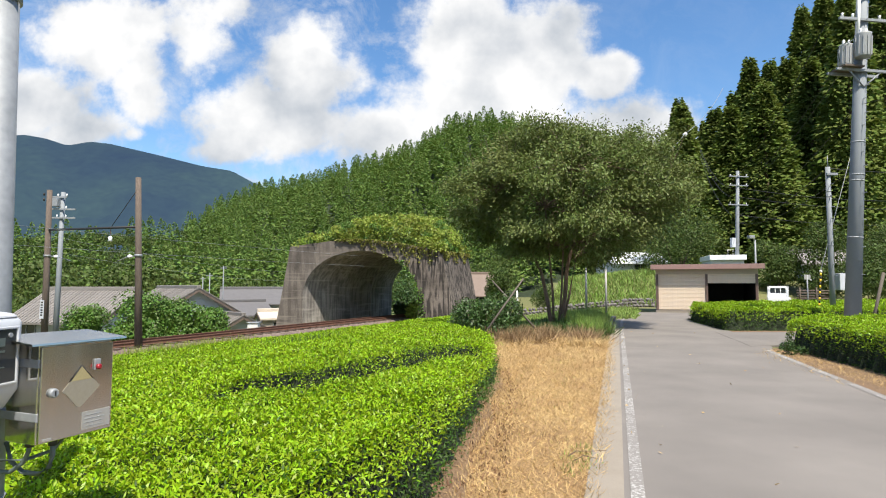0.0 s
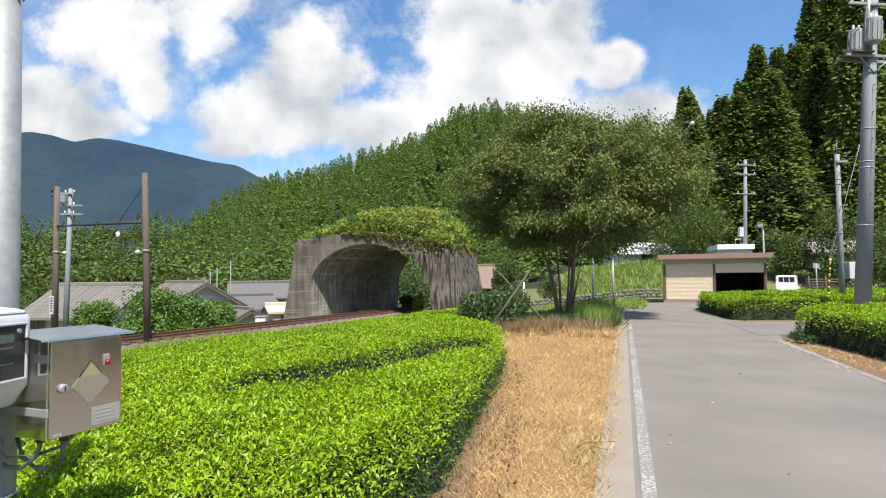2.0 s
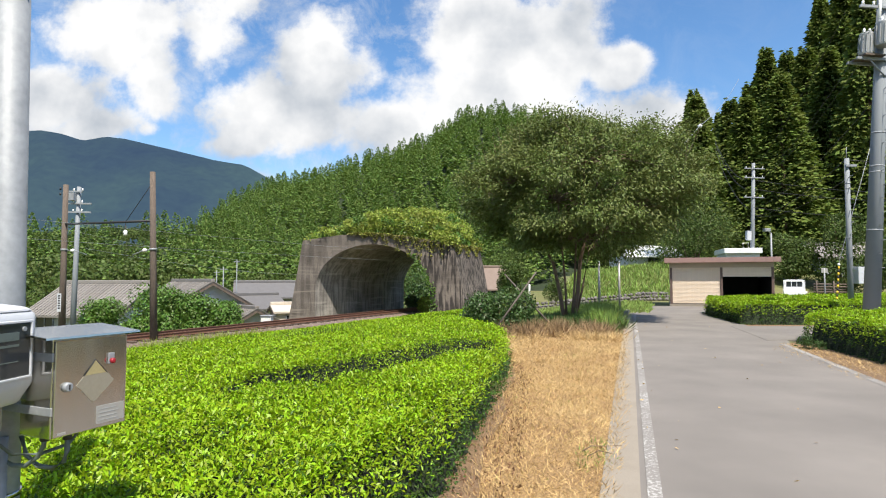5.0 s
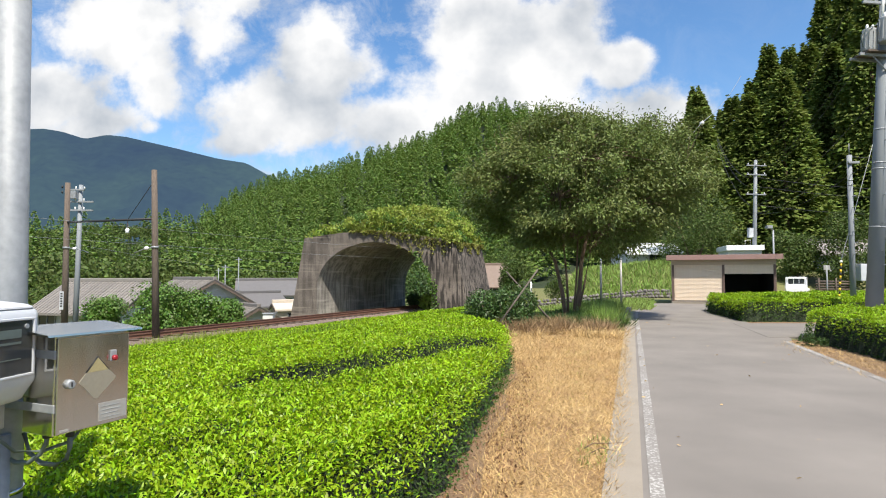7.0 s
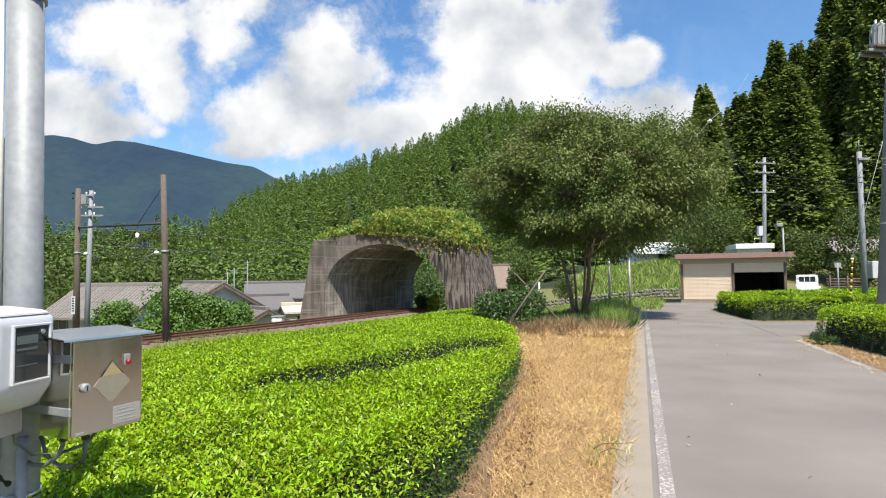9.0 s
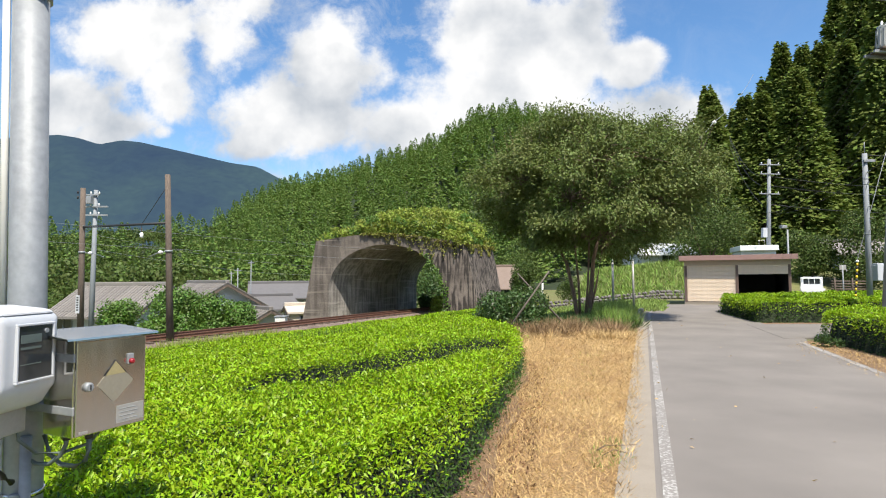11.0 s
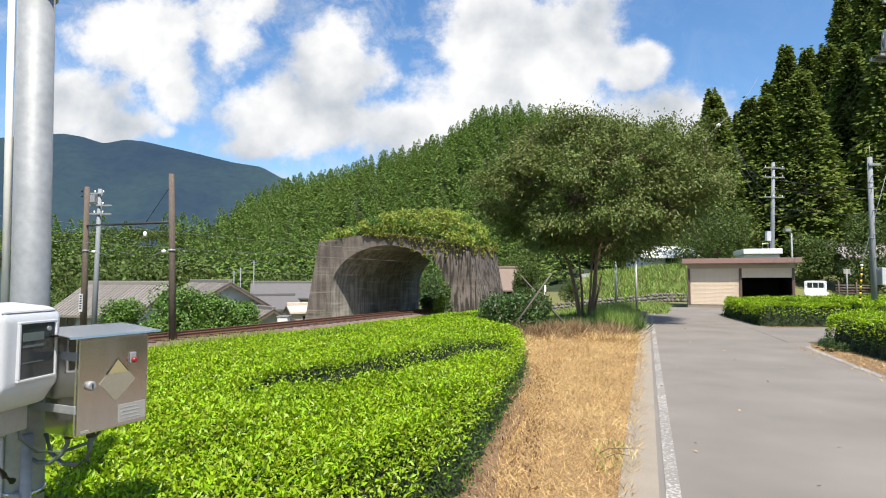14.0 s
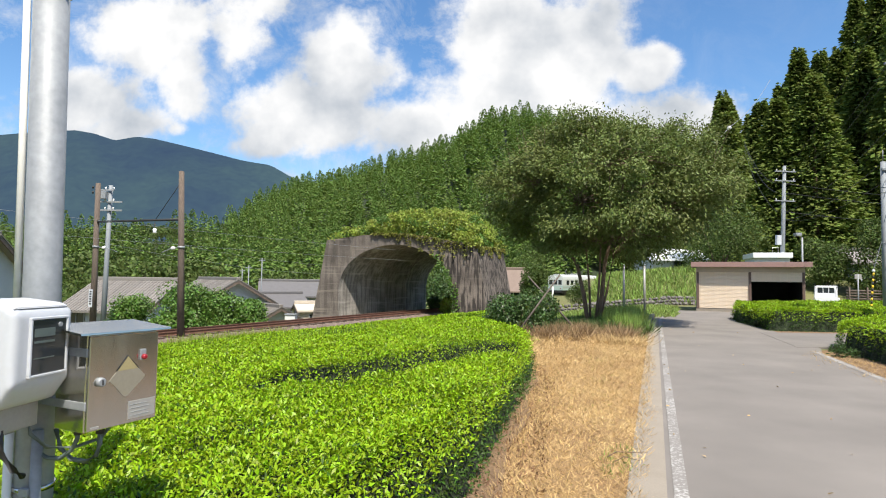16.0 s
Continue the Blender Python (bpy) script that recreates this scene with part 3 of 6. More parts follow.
def road():
    ys = [-14, -6, -2] + list(np.arange(0, 34.1, 1.0))
    left = [(road_left(y) - 0.28, y) for y in ys]
    right = [(road_right(y) + (0.14 if y < 14.6 else 0.4), y) for y in ys if y <= 26]
    side = [(20.0, 33.6)]
    sheet("road", left + side + [(12.4, 28.0)] + right[::-1], 0.012, M["asphalt"], "worn grey asphalt lane curving past the tea field", "road")
    sheet("lane", [(8.0, 15.1), (9.2, 19.6), (12.5, 19.6), (30, 27), (31, 23.5), (13.5, 16.4)], 0.018, M["asphalt"], "short side lane of grey asphalt between tea hedges", "road")
    # white edge lines, worn
    bm = bmesh.new()
    for y in np.arange(0.5, 30, 0.5):
        y1 = y + 0.5
        a = [(road_left(y) - 0.05, y), (road_left(y) + 0.06, y), (road_left(y1) + 0.06, y1), (road_left(y1) - 0.05, y1)]
        bm.faces.new([bm.verts.new((px, py, 0.017)) for px, py in a])
    for y in np.arange(1.0, 14.2, 0.4):
        if 9.1 < y < 9.5 or 5.9 < y < 6.2:
            continue
        y1 = y + 0.4
        a = [(road_right(y) - 0.02, y), (road_right(y) + 0.11, y), (road_right(y1) + 0.11, y1), (road_right(y1) - 0.02, y1)]
        bm.faces.new([bm.verts.new((px, py, 0.017)) for px, py in a])
    tagged(part("road_marking", bm, M["line"]), "worn white edge lines painted along the asphalt", "road marking", kind="structure")
    ys = [-6, -2] + list(np.arange(0, 24.1, 1.0))
    sheet("pavement", [(road_left(y) - 0.40, y) for y in ys] + [(road_left(y) - 0.1, y) for y in ys[::-1]], 0.014, M["concrete_edge"],
          "pale dusty concrete strip beside the road", "road edge")
    # verge of cut straw
    verge = [(-3.0, -4), (-0.75, 1.5), (-0.2, 4.4), (0.15, 6.9), (0.5, 9.3), (0.6, 11.4), (1.3, 14.0), (1.9, 16.5), (5.0, 16.8)]
    sheet("verge", verge + [(road_left(y) - 0.28 + 0.05 * math.sin(y * 3.1) + 0.03 * math.sin(y * 7.7), y) for y in np.arange(16, -4, -0.3)], 0.004, M["drygrass"], "verge of dry cut grass between hedge and road", "grass verge")
    sheet("soil_strip", [(road_right(y) + 0.05, y) for y in (2.5, 6, 9, 12, 14.6)] + [(9.0, 14.9), (13, 14.0), (11, 8), (9.5, 2.5)], 0.003, M["soil"], "bare brown soil strewn with dry clippings", "soil")
    sheet("soil_strip", [(-1.3, 1.4), (-0.5, 4.4), (-0.1, 6.9), (0.3, 9.3), (0.6, 11.4), (1.05, 11.2), (0.98, 9.4), (0.66, 8.2), (0.60, 6.9), (0.26, 5.6), (0.16, 4.4), (-0.12, 3.2), (-0.34, 2.0)], 0.016, M["soil"], "bare brown soil along the foot of the hedge", "soil")
    sheet("soil_strip", [(9.5, 19.4), (10.9, 25.6), (14, 26.5), (14, 19.8)], 0.003, M["soil"], "bare brown soil strewn with dry clippings", "soil")


road()


def railway():
    tr = thing("railway_track", "single railway track with rusty rails on brown ballast", "railway track", kind="structure")
    bm = bmesh.new()
    prof = [(-2.2, -0.35), (-1.2, 0.22), (1.2, 0.22), (2.2, -0.35)]
    for s0 in range(-60, 30, 6):
        a = [bm.verts.new(rail_place(s0, c, -1.1 + z)) for c, z in prof]
        b = [bm.verts.new(rail_place(s0 + 6, c, -1.1 + z)) for c, z in prof]
        for i in range(3):
            bm.faces.new((a[i], a[i + 1], b[i + 1], b[i]))
    part("ballast_bed", bm, M["ballast"], tr)
    for c in (-0.5335, 0.5335):
        bm = bmesh.new()
        pr = [(-0.06, 0), (0.06, 0), (0.06, 0.02), (0.012, 0.03), (0.012, 0.11), (0.033, 0.12), (0.033, 0.15), (-0.033, 0.15), (-0.033, 0.12), (-0.012, 0.11), (-0.012, 0.03), (-0.06, 0.02)]
        a = [bm.verts.new(rail_place(-60, c + p, -0.82 + z)) for p, z in pr]
        b = [bm.verts.new(rail_place(30, c + p, -0.82 + z)) for p, z in pr]
        for i in range(len(pr)):
            j = (i + 1) % len(pr)
            bm.faces.new((a[i], a[j], b[j], b[i]))
        part("rail", bm, M["rust"], tr, "rusty steel rail")
    sl = boxed(-1.0, 1.0, -0.11, 0.11, -0.06, 0.07, bevel=0.01)
    first = None
    for s in np.arange(-14, 28, 0.65):
        m = Matrix.Translation(rail_place(s, 0, -0.89)) @ Matrix.Rotation(-math.atan2(AX, AY), 4, "Z")
        if first is None:
            first = part("sleeper", sl, M["sleeper"], tr, m=m)
        else:
            part("sleeper", first.data, None, tr, m=m)


railway()

# ---- far mountains and woods ----
def mountains():
    u = np.linspace(-1.6, 0.6, 220)
    crest = np.interp(u, [-1.6, -0.95, -0.80, -0.735, -0.70, -0.66, -0.62, -0.585, -0.50, -0.42, -0.37, -0.33, -0.25, -0.1, 0.6],
                      [0.23, 0.25, 0.262, 0.264, 0.258, 0.245, 0.252, 0.248, 0.228, 0.208, 0.200, 0.178, 0.14, 0.1, 0.08])
    rows = []
    for k, f in enumerate(np.linspace(0, 1, 26)):
        d = 1500 + 1100 * f
        h = crest * 2600 * (f ** 1.15)
        bumps = np.array([noise.fractal((a * 9, f * 5, 3), 0.9, 2, 5) for a in u]) * 70 * f * (1 - f) * 3
        rows.append(np.stack([u * d, np.full_like(u, d), 1.6 + h + bumps], 1))
    n = len(u)
    i, j = np.meshgrid(np.arange(25), np.arange(n - 1), indexing="ij")
    q = np.stack([i * n + j, i * n + j + 1, (i + 1) * n + j + 1, (i + 1) * n + j], -1).reshape(-1, 4)
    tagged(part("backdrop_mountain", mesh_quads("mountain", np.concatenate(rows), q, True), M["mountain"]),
           "distant forested mountain ridge under clouds, glowing blue for haze", "mountain", kind="structure")


mountains()


def conifer_shape(rnd, slim=0.20):
    """Corners and faces of one conifer of height 1: bushy boughs over a pointed crown."""
    n = 230
    f = rnd.uniform(0, 1, n) ** 0.9
    f[:8] = np.linspace(0.93, 1.0, 8)
    a = np.arange(n) * 2.39996 + rnd.normal(size=n) * 0.3
    lobe = 1 + 0.18 * np.sin(a * 2 + rnd.uniform(0, 6)) * np.sin(f * 13 + rnd.uniform(0, 6))
    R = slim * (1 - f) ** 0.78 * lobe * rnd.uniform(0.85, 1.1, n) + 0.008
    out = np.stack([np.cos(a), np.sin(a), np.zeros(n)], 1)
    lean = rnd.normal(size=2) * 0.015
    c = out * (R * rnd.uniform(0.45, 0.75, n))[:, None] + np.stack([lean[0] * f, lean[1] * f, 0.14 + 0.83 * f], 1)
    aim = out + np.stack([np.zeros(n), np.zeros(n), -0.25 + 1.3 * f ** 4], 1) + rnd.normal(size=(n, 3)) * 0.35
    up = out * 0.9 + np.array([0, 0, 0.8]) + rnd.normal(size=(n, 3)) * 0.3
    return sprays(c, aim, up, (0.022 + R * 0.42)[:, None], (0.022 + R * 0.26)[:, None], rnd, 0.2)


def round_shape(rnd, n):
    """A broadleaf crown of height 1: domed clumps of leaf sprays."""
    k = 13
    cl = rnd.normal(size=(k, 3))
    cl /= np.linalg.norm(cl, axis=1, keepdims=True)
    cl[:, 2] = np.abs(cl[:, 2]) * 1.1 - 0.25
    cl = cl * np.array([0.29, 0.29, 0.36]) * rnd.uniform(0.75, 1.1, (k, 1)) + np.array([0, 0, 0.44])
    idx = rnd.integers(k, size=n)
    d = rnd.normal(size=(n, 3))
    d /= np.linalg.norm(d, axis=1, keepdims=True)
    d[:, 2] = np.abs(d[:, 2]) * 1.1 - 0.3
    c = cl[idx] + d * rnd.uniform(0.11, 0.19, (k, 1))[idx]
    aim = np.cross(d, rnd.normal(size=(n, 3))) + np.array([0, 0, -0.4])
    return sprays(c, aim, d + rnd.normal(size=(n, 3)) * 0.45, 0.054, 0.038, rnd)


def scatter(shapes, places, heights, rnd):
    V, Q, base = [], [], 0
    for p, h in zip(places, heights):
        v, q = shapes[rnd.integers(len(shapes))]
        a = rnd.uniform(0, 6.28)
        ca, sa = math.cos(a), math.sin(a)
        w = h * rnd.uniform(0.85, 1.25)
        V.append(np.stack([(v[:, 0] * ca - v[:, 1] * sa) * w + p[0], (v[:, 0] * sa + v[:, 1] * ca) * w + p[1], v[:, 2] * h + p[2]], 1))
        Q.append(q + base)
        base += len(v)
    return np.concatenate(V), np.concatenate(Q)


def woods():
    rnd = np.random.default_rng(11)
    shapes = [conifer_shape(rnd) for _ in range(6)]
    P, H = [], []
    Y = 112.0
    while Y < 372:
        step = 3.9 + Y / 130
        for X in np.arange(-0.62 * Y, 0.50 * Y, step):
            x, y = X + rnd.normal() * step * 0.3, Y + rnd.normal() * step * 0.3
            u = x / y
            rd, fd = np.interp(u, RIDGE_U, RIDGE_D), np.interp(u, RIDGE_U, FOOT_D)
            if y > rd + 8 or y < fd + 12 or (u < -0.43 + 0.04 * rnd.normal()):
                continue
            P.append((x, y, float(ground_z(x, y)) - 0.5))
            H.append(np.interp(u, [-.5, -.3, .4], [9, 12, 13.5]) * rnd.uniform(0.72, 1.25))
        Y += step * 0.95
    v, q = scatter(shapes, P, H, rnd)
    tagged(part("cedar_forest", mesh_quads("cedar_forest", v, q), M["cedar"]), "dense dark green cedar plantation covering the hillside", "forest", kind="stuff")
    # mixed woods on the low ground: broadleaf crowns with conifers among them
    pointed, spots, tall = shapes, [], []
    shapes = [round_shape(rnd, 520) for _ in range(6)]
    P, H = [], []
    Y = 62.0
    while Y < 225:
        step = 3.6 + Y / 45
        for X in np.arange(-0.95 * Y, 0.12 * Y, step):
            x, y = X + rnd.normal() * step * 0.35, Y + rnd.normal() * step * 0.35
            u = x / y
            fd = np.interp(u, RIDGE_U, FOOT_D)
            if u > -0.36 and (y > fd + 22 or y < fd - 24):
                continue
            if u > -0.2 and y < 105:
                continue
            if y > 80 and rnd.uniform() < 0.42:
                spots.append((x, y, float(ground_z(x, y)) - 0.8))
                tall.append(rnd.uniform(8, 14))
                continue
            P.append((x, y, float(ground_z(x, y)) - 0.8))
            H.append(rnd.uniform(6, 11) if y > 75 else rnd.uniform(4, 7))
        Y += step
    v, q = scatter(shapes, P, H, rnd)
    tagged(part("broadleaf_woods", mesh_quads("broadleaf_woods", v, q), M["broad"]), "mixed green broadleaf woods on the low slope", "forest", kind="stuff")
    v, q = scatter(pointed, spots, tall, rnd)
    tagged(part("conifer_woods", mesh_quads("conifer_woods", v, q), M["cedar"]), "pointed dark conifers scattered among the broadleaf woods", "forest", kind="stuff")


woods()


def cedar_mesh(seed, boughs=950, per=12):
    """A tall cedar of height 1: feathery boughs that droop and turn up at their tips."""
    rnd = np.random.default_rng(seed)
    C, A, U = [], [], []
    for k in range(boughs):
        f = ((k + rnd.uniform()) / boughs) ** 0.85
        a = k * 2.39996 + rnd.normal() * 0.25
        lobe = 1 + 0.16 * math.sin(a * 3 + seed) * math.sin(f * 17 + seed) + 0.10 * math.sin(f * 39 + a)
        R = 0.175 * (1 - f) ** 0.80 * lobe * rnd.uniform(0.8, 1.1) + 0.010
        out, tan = np.array([math.cos(a), math.sin(a), 0]), np.array([-math.sin(a), math.cos(a), 0])
        t = rnd.uniform(0.5, 1.0, per)
        w = rnd.normal(size=per)
        C.append(out * (t * R)[:, None] + tan * (w * 0.013 * (1.1 - f))[:, None] + np.array([0, 0, 1.0]) * (0.08 + 0.90 * f - 0.20 * R * t + rnd.normal(size=per) * 0.014)[:, None])
        A.append(out + tan * (w * 0.5)[:, None] + np.array([0, 0, -0.35]) + rnd.normal(size=(per, 3)) * 0.25)
        U.append(out * 1.1 + np.array([0, 0, 0.5]) + rnd.normal(size=(per, 3)) * 0.4)
    return mesh_quads("cedar_crown", *sprays(np.concatenate(C), np.concatenate(A), np.concatenate(U), 0.0195, 0.0125, rnd, 0.2))


def cedar_stand():
    """The tall cedars close behind the garage and poles."""
    rnd = np.random.default_rng(5)
    crowns = [cedar_mesh(s) for s in (1, 2, 3, 4)]
    for me in crowns:
        me.materials.append(M["cedar_near"])
    trunk = tubed([(0, 0, -0.03), (0, 0, 0.4), (0, 0, 0.85)], [0.011, 0.008, 0.003], 8)
    tme = bpy.data.meshes.new("cedar_trunk")
    trunk.to_mesh(tme)
    trunk.free()
    tme.materials.append(M["cedar_bark"])
    spots = []
    for row, (d, top) in enumerate(((82, 0), (94, 0), (112, 0))):
        for u in np.arange(0.352 + 0.006 * row, 0.85, 6.0 / d):
            if 0.452 < u < 0.482 and row < 2:
                continue
            spots.append((u + rnd.normal() * 0.008, d + rnd.normal() * 2.5, row))
    for u, d, row in spots:
        # height of the tops as seen over the garage
        v = np.interp(u, [0.34, 0.37, 0.40, 0.44, 0.47, 0.49, 0.52, 0.56, 0.61, 0.66, 0.75, 1.0], [.20, .29, .345, .32, .33, .41, .41, .43, .47, .54, .60, .68])
        gz = float(ground_z(u * d, d))
        h = 1.6 + v * d * (rnd.uniform(0.80, 1.0) if u > 0.45 else rnd.uniform(0.95, 1.02)) - gz - (2 - row) * 1.2
        h = min(max(h, 9), 42)
        t = thing("cedar_tree", "tall dark green cedar with drooping boughs on the slope", "tree",
                  Matrix.LocRotScale((u * d, d, gz - 0.3), Euler((0, 0, rnd.uniform(0, 6.28))), (min(h, 27) * rnd.uniform(1.2, 1.5),) * 2 + (h,)), "cedars on the slope")
        part("crown", crowns[rnd.integers(4)], None, t)
        part("trunk", tme, None, t)


cedar_stand()


# ---- tea field ----
EX, EY = 0.545, 0.839           # the way the tea rows run


def poly_inside(px, py, poly):
    """Distance to the outline, positive inside."""
    d = np.full(px.shape, 1e9)
    inside = np.zeros(px.shape, bool)
    n = len(poly)
    for i in range(n):
        (x0, y0), (x1, y1) = poly[i], poly[(i + 1) % n]
        ex, ey = x1 - x0, y1 - y0
        t = np.clip(((px - x0) * ex + (py - y0) * ey) / (ex * ex + ey * ey), 0, 1)
        d = np.minimum(d, np.hypot(px - x0 - t * ex, py - y0 - t * ey))
        cr = ((y0 > py) != (y1 > py)) & (px < (x1 - x0) * (py - y0) / (y1 - y0 + 1e-12) + x0)
        inside ^= cr
    return np.where(inside, d, -d)


def tea_height(d, x, y, height, edge=0.19):
    f = np.clip(d / edge, 0, 1)
    lump = 0.05 * np.sin(x * 2.1 + y * 1.3) * np.sin(y * 1.7 - x) + 0.03 * np.sin(x * 5.3) * np.sin(y * 4.7)
    return height * np.sqrt(np.maximum(1 - (1 - f) ** 2.5, 0)) + lump * f


def tea_hedge(poly, rows, height, label, group, density, seed, gaps=None, cell=0.16):
    """Clipped tea bushes inside an outline, cut into rows at the given offsets across the rows."""
    rnd = np.random.default_rng(seed)
    P = np.array(poly)
    m_of = lambda x, y: x * EY - y * EX
    e_of = lambda x, y: x * EX + y * EY
    e0, e1 = e_of(P[:, 0], P[:, 1]).min(), e_of(P[:, 0], P[:, 1]).max()
    for k, (m0, m1) in enumerate(zip(rows, rows[1:])):
        ms = np.linspace(m0, m1, max(int((m1 - m0) / cell), 8))
        es = np.arange(e0, e1, cell)
        Mg, Eg = np.meshgrid(ms, es)
        x, y = Mg * EY + Eg * EX, -Mg * EX + Eg * EY
        d = poly_inside(x, y, poly)
        if d.max() < 0.1:
            continue
        wide = [0.10, 0.10]
        for gi, b in enumerate((m0, m1)):
            if gaps and any(abs(b - g) < 0.01 for g in gaps):
                wide[gi] = 0.30

        def dd(xx, yy, mm):
            # furrows come and go along a row
            open_ = 0.5 + 0.5 * np.sin(xx * 1.5 + yy * 0.9 + 1.0) * np.sin(yy * 0.83 + 0.4) + 0.12 * np.sin(xx * 6.1 + yy * 4.3)
            a = (mm - m0) * (0.28 / wide[0]) + 0.16 * (wide[0] < 0.2) - (0.62 * open_ - 0.13 if wide[0] > 0.2 else 0)
            b = (m1 - mm) * (0.28 / wide[1]) + 0.16 * (wide[1] < 0.2) - (0.62 * open_ - 0.13 if wide[1] > 0.2 else 0)
            return np.minimum(poly_inside(xx, yy, poly), np.minimum(a, b))
        dt = dd(x, y, Mg)
        z = ground_z(x, y) + np.where(dt > 0.09, tea_height(dt - 0.09, x, y, height - 0.06), -0.15)
        keep = (dt > -0.2)
        n = len(ms)
        i, j = np.meshgrid(np.arange(len(es) - 1), np.arange(n - 1), indexing="ij")
        q = np.stack([i * n + j, i * n + j + 1, (i + 1) * n + j + 1, (i + 1) * n + j], -1).reshape(-1, 4)
        q = q[keep.ravel()[q].all(1)]
        if len(q) < 4:
            continue
        t = thing("tea_hedge", label, "tea hedge", group=group)
        used = np.unique(q)
        remap = np.zeros(x.size, int)
        remap[used] = np.arange(len(used))
        # the core shows through leaf gaps and furrows as painted shade
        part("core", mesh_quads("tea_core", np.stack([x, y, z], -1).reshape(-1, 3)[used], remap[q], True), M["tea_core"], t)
        # leaves: dense and small near, fewer and larger far
        area = (e1 - e0) * (m1 - m0)
        N = int(area * 10500)
        xs_m, xs_e = rnd.uniform(m0, m1, N), rnd.uniform(e0, e1, N)
        lx, ly = xs_m * EY + xs_e * EX, -xs_m * EX + xs_e * EY
        dist = np.hypot(lx, ly)
        want = np.clip(density(dist) * (1 + 1.2 * (poly_inside(lx, ly, poly) < 0.3)) / 10500.0, 0, 1)
        sel = (rnd.uniform(size=N) < want) & ((-lx < ly * 0.90 + 1.0) & (lx < ly * 0.84 + 1.0) | ((dist < 5.5) & (ly > 0.2)))
        lx, ly, lm, dist = lx[sel], ly[sel], xs_m[sel], dist[sel]
        ld = dd(lx, ly, lm)
        ok = ld > -0.02
        lx, ly, lm, dist, ld = lx[ok], ly[ok], lm[ok], dist[ok], ld[ok]
        lz = ground_z(lx, ly) + tea_height(np.maximum(ld, 0), lx, ly, height)
        edge = poly_inside(lx, ly, poly)
        for gi, b in enumerate((m0, m1)):
            if wide[gi] > 0.2:
                edge = np.minimum(edge, np.maximum(ld, 0) + np.where(np.abs(lm - b) < 0.8, 0, 9))
        steep = np.clip(1 - edge / 0.16, 0, 1)
        # scatter leaves of the flanks down the sides
        lz = lz - steep * rnd.uniform(0, 1, len(lz)) ** 1.5 * np.minimum(tea_height(np.maximum(ld, 0), lx, ly, height), 0.45) * 0.8 + rnd.normal(size=len(lz)) * 0.018
        lx, ly = lx + rnd.normal(size=len(lx)) * 0.045 * (steep > 0.05), ly + rnd.normal(size=len(lx)) * 0.045 * (steep > 0.05)
        aim = np.stack([rnd.normal(size=len(lx)) * 0.8, rnd.normal(size=len(lx)) * 0.8, rnd.uniform(-0.1, 1.1, len(lx))], 1)
        face = np.stack([rnd.normal(size=len(lx)) * 0.55 + 0.5 * steep, rnd.normal(size=len(lx)) * 0.55 - 0.4 * steep, np.full(len(lx), 0.9)], 1)
        size = np.interp(dist, [2, 6, 12, 25, 40], [0.037, 0.039, 0.050, 0.085, 0.14])[:, None]
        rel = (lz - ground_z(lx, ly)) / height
        # dark old leaves low down also paint the shade of flanks and furrows
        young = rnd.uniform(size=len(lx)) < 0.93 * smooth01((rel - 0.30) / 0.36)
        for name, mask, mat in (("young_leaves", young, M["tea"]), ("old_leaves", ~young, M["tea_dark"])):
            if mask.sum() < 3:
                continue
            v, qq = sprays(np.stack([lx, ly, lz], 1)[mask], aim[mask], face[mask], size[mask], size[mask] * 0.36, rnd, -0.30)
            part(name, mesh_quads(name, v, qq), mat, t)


def tea_density(d):
    return np.interp(d, [2, 5, 9, 16, 30, 45], [6800, 5900, 2800, 900, 280, 130])


FIELD = [(-9, -1.0), (-1.9, 1.6), (-0.72, 2.1), (-0.1, 4.4), (0.35, 6.9), (0.8, 9.3), (1.0, 11.0), (0.8, 12.6), (0.2, 14.5), (0.3, 18), (1.4, 24), (2.5, 31), (1.5, 36.2),
         (-1.4, 35.4), (-9.0, 19.0), (-18.8, -2.5)]
tea_hedge(FIELD, [-23.5, -21.7, -19.9, -18.1, -16.3, -14.5, -11.8, -10.0, -8.1, -6.2, -4.4, -2.6, 0.5], 0.66,
          "clipped row of bright green tea bushes in the field", "tea rows of the field", tea_density, 21, gaps=(-4.4, -11.8))
tea_hedge([(8.6, 14.5), (9.5, 15.9), (12.6, 16.2), (30, 22), (34, 14), (24, 5), (8.6, 4), (7.5, 8.5), (8.1, 11.5)], [-8, -5.2, -2.2, 1.3, 5.0, 9.0, 26], 0.72,
          "rounded bright green tea hedge bordering the lane", "tea hedges by the lane", lambda d: tea_density(d) * 1.2, 22)
tea_hedge([(9.9, 20.3), (10.9, 25.2), (11.6, 27.2), (15, 29), (30, 34), (33, 28), (13, 20.2)], [-16, -8.5, -5.4, -2.6, 0.5, 14], 0.72,
          "rounded bright green tea hedge before the garage", "tea hedges by the lane", lambda d: tea_density(d) * 1.6, 23)

# ---- the old railway arch ----
S0, ARCH_L = 14.6, 9.4
RAIL_TURN = Matrix.Rotation(-math.atan2(AX, AY), 4, "Z")


def arch_matrix(s):
    """x across the track towards the road, y along it, z up from the rail bed."""
    return Matrix.Translation(rail_place(s, 0, 0)) @ RAIL_TURN


def inner_profile(n=28, half=3.6, spring=0.9, crown=3.95, foot=-1.4):
    pts = [(-half, foot), (-half, spring)]
    for k in range(1, n):
        a = math.pi - k * math.pi / n
        pts.append((half * math.cos(a), spring + (crown - spring) * math.sin(a)))
    return pts + [(half, spring), (half, foot)]


